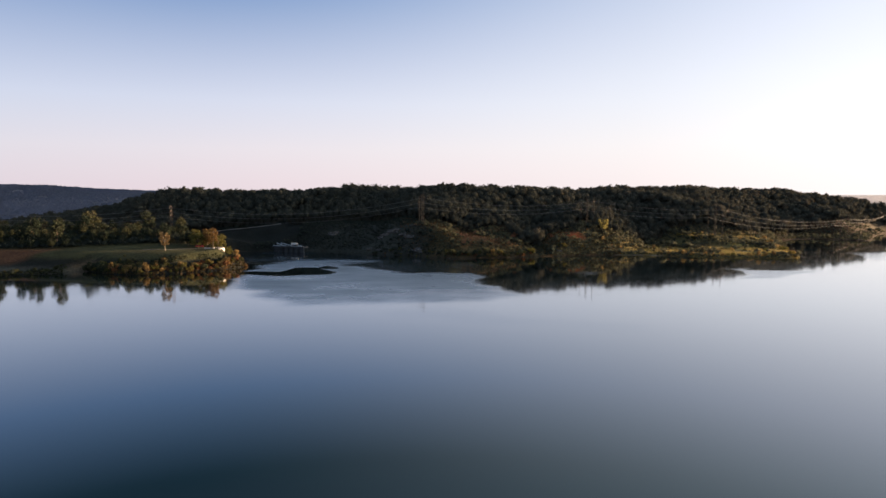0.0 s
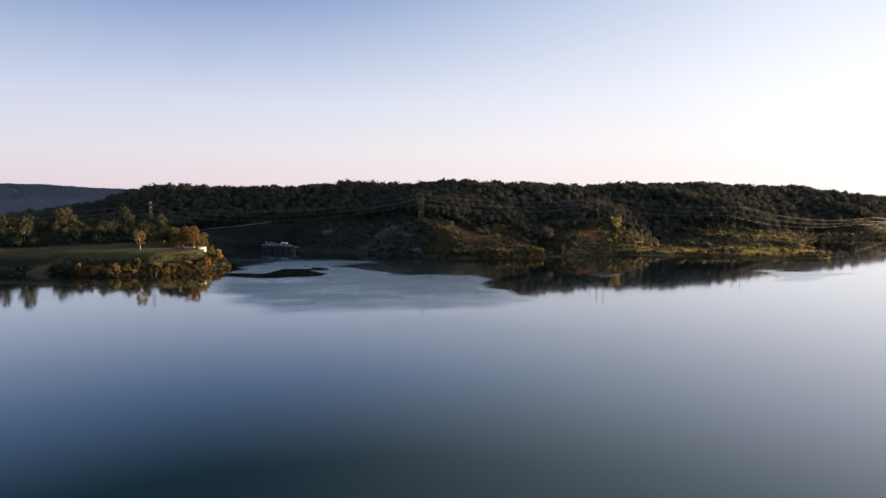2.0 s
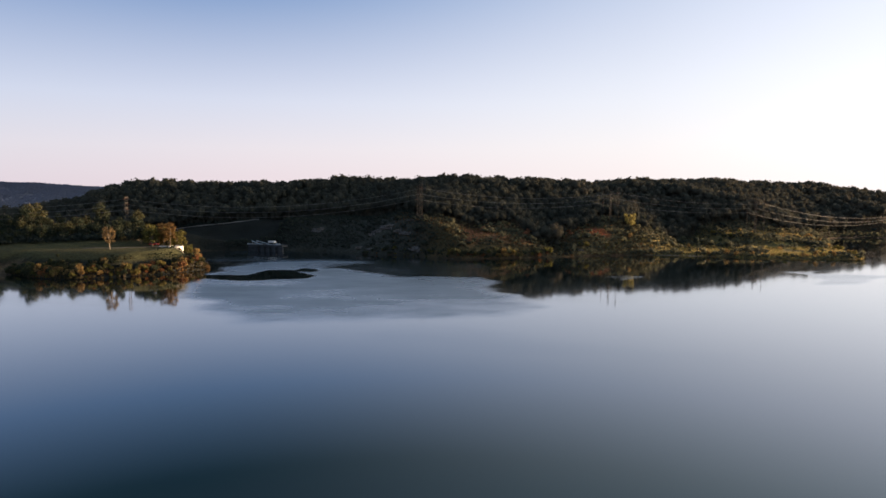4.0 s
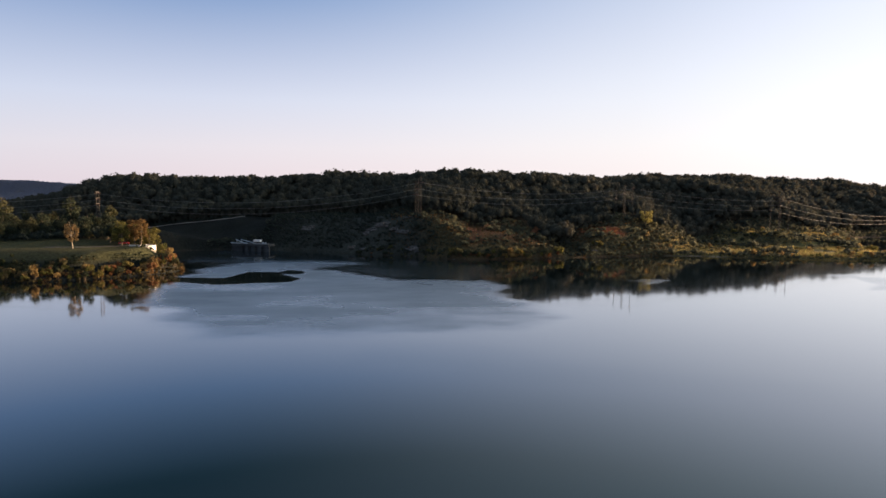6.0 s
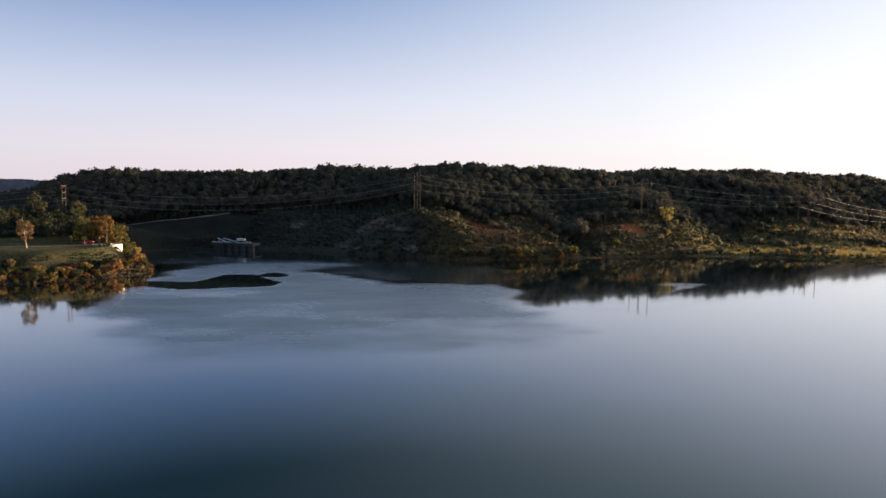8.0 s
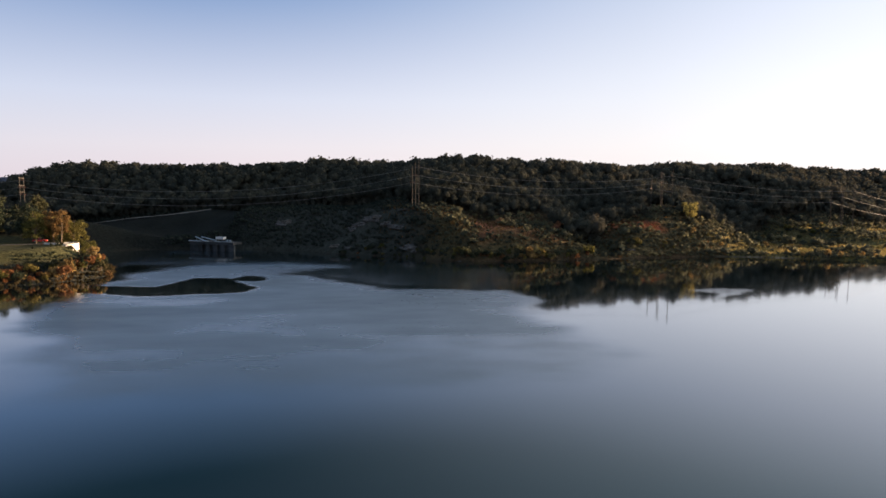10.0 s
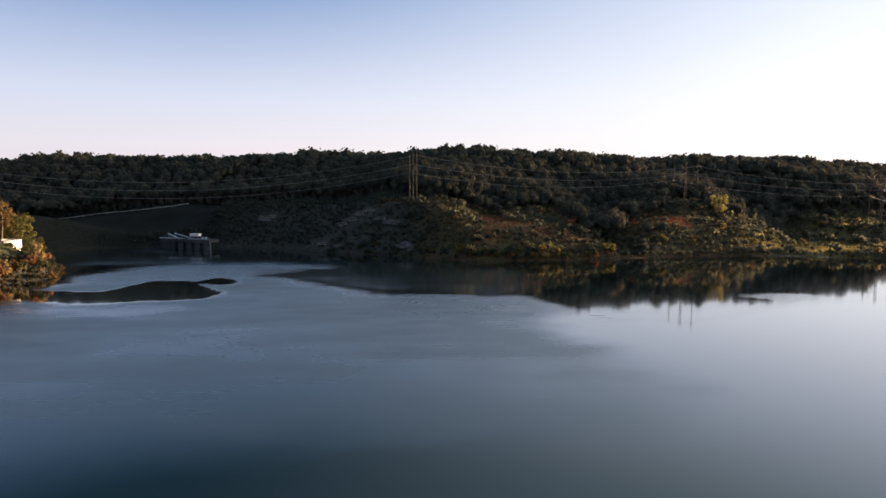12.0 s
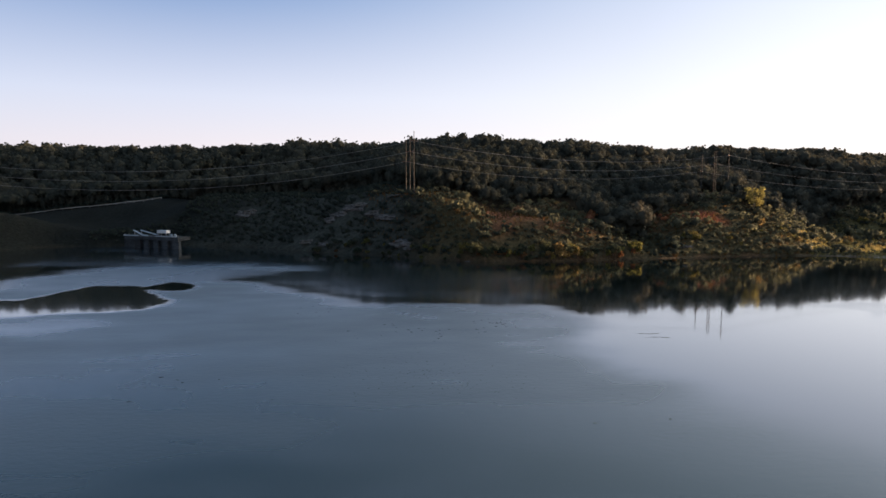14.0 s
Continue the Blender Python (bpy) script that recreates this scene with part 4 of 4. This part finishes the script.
def row(count, ends, wander, kinds, low, high):
    for k in range(count):
        f = (k + rng.uniform(0.1, 0.9)) / count
        x = ends[0][0] + (ends[1][0] - ends[0][0]) * f + rng.normal(0, wander)
        y = ends[0][1] + (ends[1][1] - ends[0][1]) * f + rng.normal(0, wander)
        if ashore(np.array([x]), np.array([y]))[0] > 0.3:
            plant(int(rng.choice(kinds)) * 3 + int(rng.integers(0, 3)), x, y, rng.uniform(low, high), rng.uniform(0, 6.28))


row(16, ((162, 490), (238, 497)), 1.2, (0, 2, 2), 0.7, 1.3)       # along the foot of the far spur
row(30, ((150, 418), (229, 406)), 1.3, (0, 0, 2), 0.5, 1.1)          # along the marsh's edge
row(14, ((76, 424), (122, 436)), 3.0, (2, 2, 3, 0), 0.6, 1.1)        # below the red slope
row(22, ((262, 512), (230, 412)), 2.0, (0, 0, 2), 0.8, 1.5)            # up the low spur
row(16, ((146, 452), (226, 440)), 3.0, (0, 2, 2), 0.6, 1.2)            # across the meadow
row(9, ((176, 486), (206, 476)), 2.5, (2, 3), 1.1, 1.9)            # below the knoll
row(9, ((29, 407.3), (37, 408.4)), 0.5, (0,), 0.9, 1.3)             # a bright yellow clump
row(8, ((6.5, 405.2), (17, 406.2)), 0.4, (1,), 0.5, 0.85)                # a red clump

# low growth along the very edge of the headland, uncounted
edge_kinds = [crown_arrays(rng, 4, 12, 0.42, w, h, 0.02, True, 5, 2) for w, h in ((0.95, 1.5), (1.2, 1.9), (0.8, 2.3))]
lx, ly = jittered(-235, -106, 300, 385, 1.45)
ld = ashore(lx, ly)
low_ok = (ld > -1.3) & (ld < np.where(lx < -176, 5.0, np.where(lx > -152, 18.0, 14.0))) & ~((lx > -202) & (lx < -190)) & ((ld < 2.5) | (rough(lx, ly, 6.0, 2) > -0.2)) 
lx, ly, ld = lx[low_ok], ly[low_ok], ld[low_ok]
clear = (lx < -152) | (lx > -133.5) | (land(lx, ly) < 8.6)
lx, ly, ld = lx[clear], ly[clear], ld[clear]
by_wall = (lx > -150) & (lx < -122) & (ld > 4.5)
# west of x -172 the hollow's shade is put into the tint
low_tint = 0.4 - 0.2 * by_wall + 0.6 * rough(lx, ly, 8.0) + rng.uniform(-0.2, 0.2, lx.size) - 0.25 * step(3, 8, ld) - 0.5 * step(-172, -178, lx)
scatter("waterside_brush", np.c_[lx, ly, np.maximum(land(lx, ly), -0.15) - 0.1, rng.uniform(0.55, 1.2, lx.size) * np.where(by_wall, 0.65, 1.0), rng.uniform(0, 6.28, lx.size), rng.integers(0, 3, lx.size), np.clip(low_tint, 0, 1)],
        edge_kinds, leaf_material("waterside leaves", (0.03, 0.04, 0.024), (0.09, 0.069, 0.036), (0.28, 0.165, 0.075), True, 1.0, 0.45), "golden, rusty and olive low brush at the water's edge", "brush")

upper = np.array(upper)
upper_kinds = [crown_arrays(rng, 7, 22, 0.42, w, h, 0.05) for w, h in ((1.1, 2.0), (1.4, 2.6), (0.95, 2.9), (1.2, 2.3))]
scatter("bank_brush", np.c_[upper[:, :2], land(upper[:, 0], upper[:, 1]) - 0.15, upper[:, 2:]],
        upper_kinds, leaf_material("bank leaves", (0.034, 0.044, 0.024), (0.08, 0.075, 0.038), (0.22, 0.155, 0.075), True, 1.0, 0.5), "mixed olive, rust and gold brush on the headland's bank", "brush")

# brush further up, uncounted
brush_kinds = [crown_arrays(rng, 5, 6, 0.62, w, h, 0.05, True, 5, 2) for w, h in ((1.2, 1.7), (1.5, 2.1), (1.0, 2.5), (1.8, 2.8))]
gx, gy = jittered(-135, 520, 395, 680, 2.0)
gd, gz = ashore(gx, gy), land(gx, gy)
keep = (gd > np.where(gx < -12, 1.6, 0.5)) & ((gy < wood_edge(gx) + np.where(gx < 130, 9, 4)) | ((gx > 120) & (gx < 330) & (from_line(gx, gy) < 16))) & (from_line(gx, gy) > 1.5)
bald = rough(gx, gy, 15.0) + 0.5 * rough(gx, gy, 5.0, 2)
keep &= bald > np.where((gx > 72) & (gx < 250), np.where((gx > 140) & (gz < 3.2), 0.1, -0.5), np.where(gx < -8, -1.2, np.where(gx > 250, -0.7, np.where((gx > 4) & (gz > 10.5), -0.12, -0.6))))
keep &= (gx < 290) | (rng.uniform(0, 1, gx.size) < 0.5)
keep &= ~((gx < -108) & (gy > 462) & (gy < 505))
keep &= ~(np.hypot((gx - 88) / 12, (gy - 442.5 + (gx - 88) * 0.4) / 5) + 0.3 * bald < 0.9)
for rx, ry, rs in ROCKS:
    keep &= np.hypot(gx - rx, (gy - ry + 1.2) * 0.8) > rs * 1.5
ex, ey = jittered(-345, -145, 368, 440, 2.6)
edge = (ashore(ex, ey) > 14) & (ey > np.interp(ex, [-345, -260, -185, -150], [368, 370, 384, 390])) & (ex < -146 - np.maximum(ey - 396, 0) * 0.7)
wx, wy = jittered(-330, -205, 290, 345, 2.4)
dx, dy = jittered(-262, -126, 503.2, 510, 2.2)
west = (ashore(wx, wy) > 0.2) & (ashore(wx, wy) < 9) & (wx < -212)
gx, gy = np.r_[gx[keep], ex[edge], wx[west], dx], np.r_[gy[keep], ey[edge], wy[west], dy]
gz, gd = land(gx, gy), ashore(gx, gy)
hue = 0.08 + 0.34 * rng.beta(1.5, 2, gx.size) + 0.25 * rough(gx, gy, 12.0)
rust = rough(gx, gy, 17.0, 3)
hue += step(wood_edge(gx) - 15, wood_edge(gx) - 5, gy) * (0.35 + 0.7 * rust) * (gx > -14) * (gx < 76) + 0.08 * step(5, 2, gd) * (gx > 0) + 0.3 * (gx > 74) * (gx < 112) * (rust > 0)
# brush tint carries painted shade: west flank, and the gully at x 66
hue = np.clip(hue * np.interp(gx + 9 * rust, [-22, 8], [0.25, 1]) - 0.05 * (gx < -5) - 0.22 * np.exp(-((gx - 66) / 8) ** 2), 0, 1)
grown = np.where(rng.uniform(0, 1, gx.size) < 0.07 * (gx > -20), rng.uniform(1.3, 2.1, gx.size), rng.uniform(0.45, 1.0, gx.size))
grown *= np.where((gx < -146) & (gy < 447) & (gy > 366), 1.8, 1.0)
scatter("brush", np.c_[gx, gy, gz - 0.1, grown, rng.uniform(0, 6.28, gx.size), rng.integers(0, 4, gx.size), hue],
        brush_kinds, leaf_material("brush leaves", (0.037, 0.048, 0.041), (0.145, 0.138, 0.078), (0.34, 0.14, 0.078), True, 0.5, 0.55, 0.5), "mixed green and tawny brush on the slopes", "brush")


def tuft(r):
    q = []
    for k in range(7):
        a, h, lean = r.uniform(0, 6.28), r.uniform(0.5, 1.0), r.uniform(0.05, 0.4)
        b = np.array([r.uniform(-0.3, 0.3), r.uniform(-0.3, 0.3), -0.05])
        u = np.array([math.cos(a), math.sin(a), 0]) * 0.07
        t = b + np.array([lean * math.sin(a), -lean * math.cos(a), h])
        q.append([b - u, b + u, t + u * 0.3, t - u * 0.3])
    q = np.array(q)
    return q.reshape(-1, 3), np.arange(len(q) * 4).reshape(-1, 4)


tufts = [tuft(rng) for k in range(5)]
gx, gy = jittered(-30, 122, 396, 480, 1.6)
gd, gz = ashore(gx, gy), land(gx, gy)
keep = (gd > 0.5) & (gy < wood_edge(gx) + 2) & (rough(gx, gy, 12.0) > -0.25)
gx, gy, gz = gx[keep], gy[keep], gz[keep]
scatter("tall_grass", np.c_[gx, gy, gz, rng.uniform(0.6, 1.5, gx.size), rng.uniform(0, 6.28, gx.size), rng.integers(0, 5, gx.size), rng.uniform(0, 1, gx.size)],
        tufts, GRASS, "tall dry tawny grass on the banks", "grass")


# yellow-green marsh grass; low sunlight is put into its blade colour
mx_, my_ = jittered(118, 275, 400, 520, 1.15)
md, mz = ashore(mx_, my_), land(mx_, my_)
keep = (md > 0.3) & (my_ < wood_edge(mx_)) & (mz < 9) & (rough(mx_, my_, 13.0) > -0.3)
mx_, my_, mz = mx_[keep], my_[keep], mz[keep]
scatter("meadow_grass", np.c_[mx_, my_, mz, rng.uniform(0.6, 1.4, mx_.size), rng.uniform(0, 6.28, mx_.size), rng.integers(0, 5, mx_.size), np.clip(0.5 + 0.5 * rough(mx_, my_, 11.0) + rng.uniform(-0.3, 0.3, mx_.size), 0, 1)],
        tufts, leaf_material("meadow grass blades", (0.13, 0.135, 0.05), (0.24, 0.2, 0.08), (0.34, 0.26, 0.11), True), "tall yellow-green marsh grass on a low spit", "grass")


# ---- rock outcrops ----
def outcrop(x, y, size, seed):
    r = np.random.default_rng(seed)
    bm = bmesh.new()
    bmesh.ops.create_icosphere(bm, subdivisions=3, radius=1)
    for v in bm.verts:
        n = v.co.copy()
        k = 1 + 0.7 * noise.noise(n * 1.3 + Vector((seed, 0, 0))) + 0.35 * noise.noise(n * 3.1 + Vector((0, seed, 0))) + 0.15 * noise.noise(n * 7.0)
        ledge = round((n.z + 0.25 * noise.noise(n * 2.0)) * 4) / 4
        v.co = Vector((n.x * size * 1.9 * k, n.y * size * 0.9 * k, (0.4 * n.z + 0.6 * ledge) * size * 0.6 * k))
    me = bpy.data.meshes.new("rock")
    bm.to_mesh(me)
    bm.free()
    me.materials.append(ROCK)
    ob = new("rock", me)
    ob.matrix_basis = placed(x, y, 1.0, r.uniform(-0.7, 0.7), 0.2 * size)
    return tagged(ob, "grey sandstone outcrop on the brushy slope", "rock", "pale rock outcrops")


for i, (x, y, s) in enumerate(ROCKS):
    outcrop(x, y, 1.25 * s, i + 1)


# ---- floating weeds ----
def raft(r):
    """A small ragged clot of weed, a few centimetres proud of the water."""
    n = 7
    ring = [(math.cos(k * 2 * math.pi / n) * r.uniform(0.3, 1.0), math.sin(k * 2 * math.pi / n) * r.uniform(0.2, 0.5)) for k in range(n)]
    v = np.array([(x, y, -0.02) for x, y in ring] + [(x * 0.6, y * 0.6, 0.07) for x, y in ring] + [(0, 0, 0.09)])
    f = [(k, (k + 1) % n, n + (k + 1) % n, n + k) for k in range(n)] + [(n + k, n + (k + 1) % n, 2 * n, 2 * n) for k in range(0)]
    f += [(n + k, n + (k + 1) % n, n + (k + 2) % n, 2 * n) for k in range(0, n - 1, 2)]
    return v, np.array(f)


WEED = leaf_material("wet floating weed", (0.018, 0.022, 0.014), (0.028, 0.032, 0.018), (0.05, 0.055, 0.025), True)
rafts = [raft(rng) for k in range(6)]
fx, fy = jittered(-38, 34, 268, 336, 1.7)
thickness = rough(fx, fy, 13.0) + 0.6 * rough(fx, fy, 4.0, 2)
keep = (thickness > 0.24) & (inside(fx, fy, RUFFLED) > 5) & (rng.uniform(0, 1, fx.size) < 0.6)
fx, fy = np.r_[fx[keep], rng.normal(4.5, 1.0, 22)], np.r_[fy[keep], rng.normal(318, 1.3, 22)]
turns = np.linspace(0, 1, 15)      # two curved drifts of weed further out
fx, fy = np.r_[fx, 26 + 3.2 * turns, 26.3 + 3.4 * turns], np.r_[fy, 310.3 - 1.6 * turns * (1 - turns), 307.4 + 1.4 * turns * (1 - turns)]
clots = rng.uniform(0.12, 0.42, fx.size)
fx, fy = np.r_[fx, rng.normal(-6, 7, 260)], np.r_[fy, rng.normal(287, 6, 260)]       # a thin scum of small clots
clots = np.r_[clots, rng.uniform(0.05, 0.17, 260)]
scatter("floating_weeds", np.c_[fx, fy, 0 * fx, clots, rng.uniform(-0.4, 0.4, fx.size), rng.integers(0, 6, fx.size), rng.uniform(0, 1, fx.size)],
        rafts, WEED, "scattered dark clots of weed floating on the lake", "water weed")
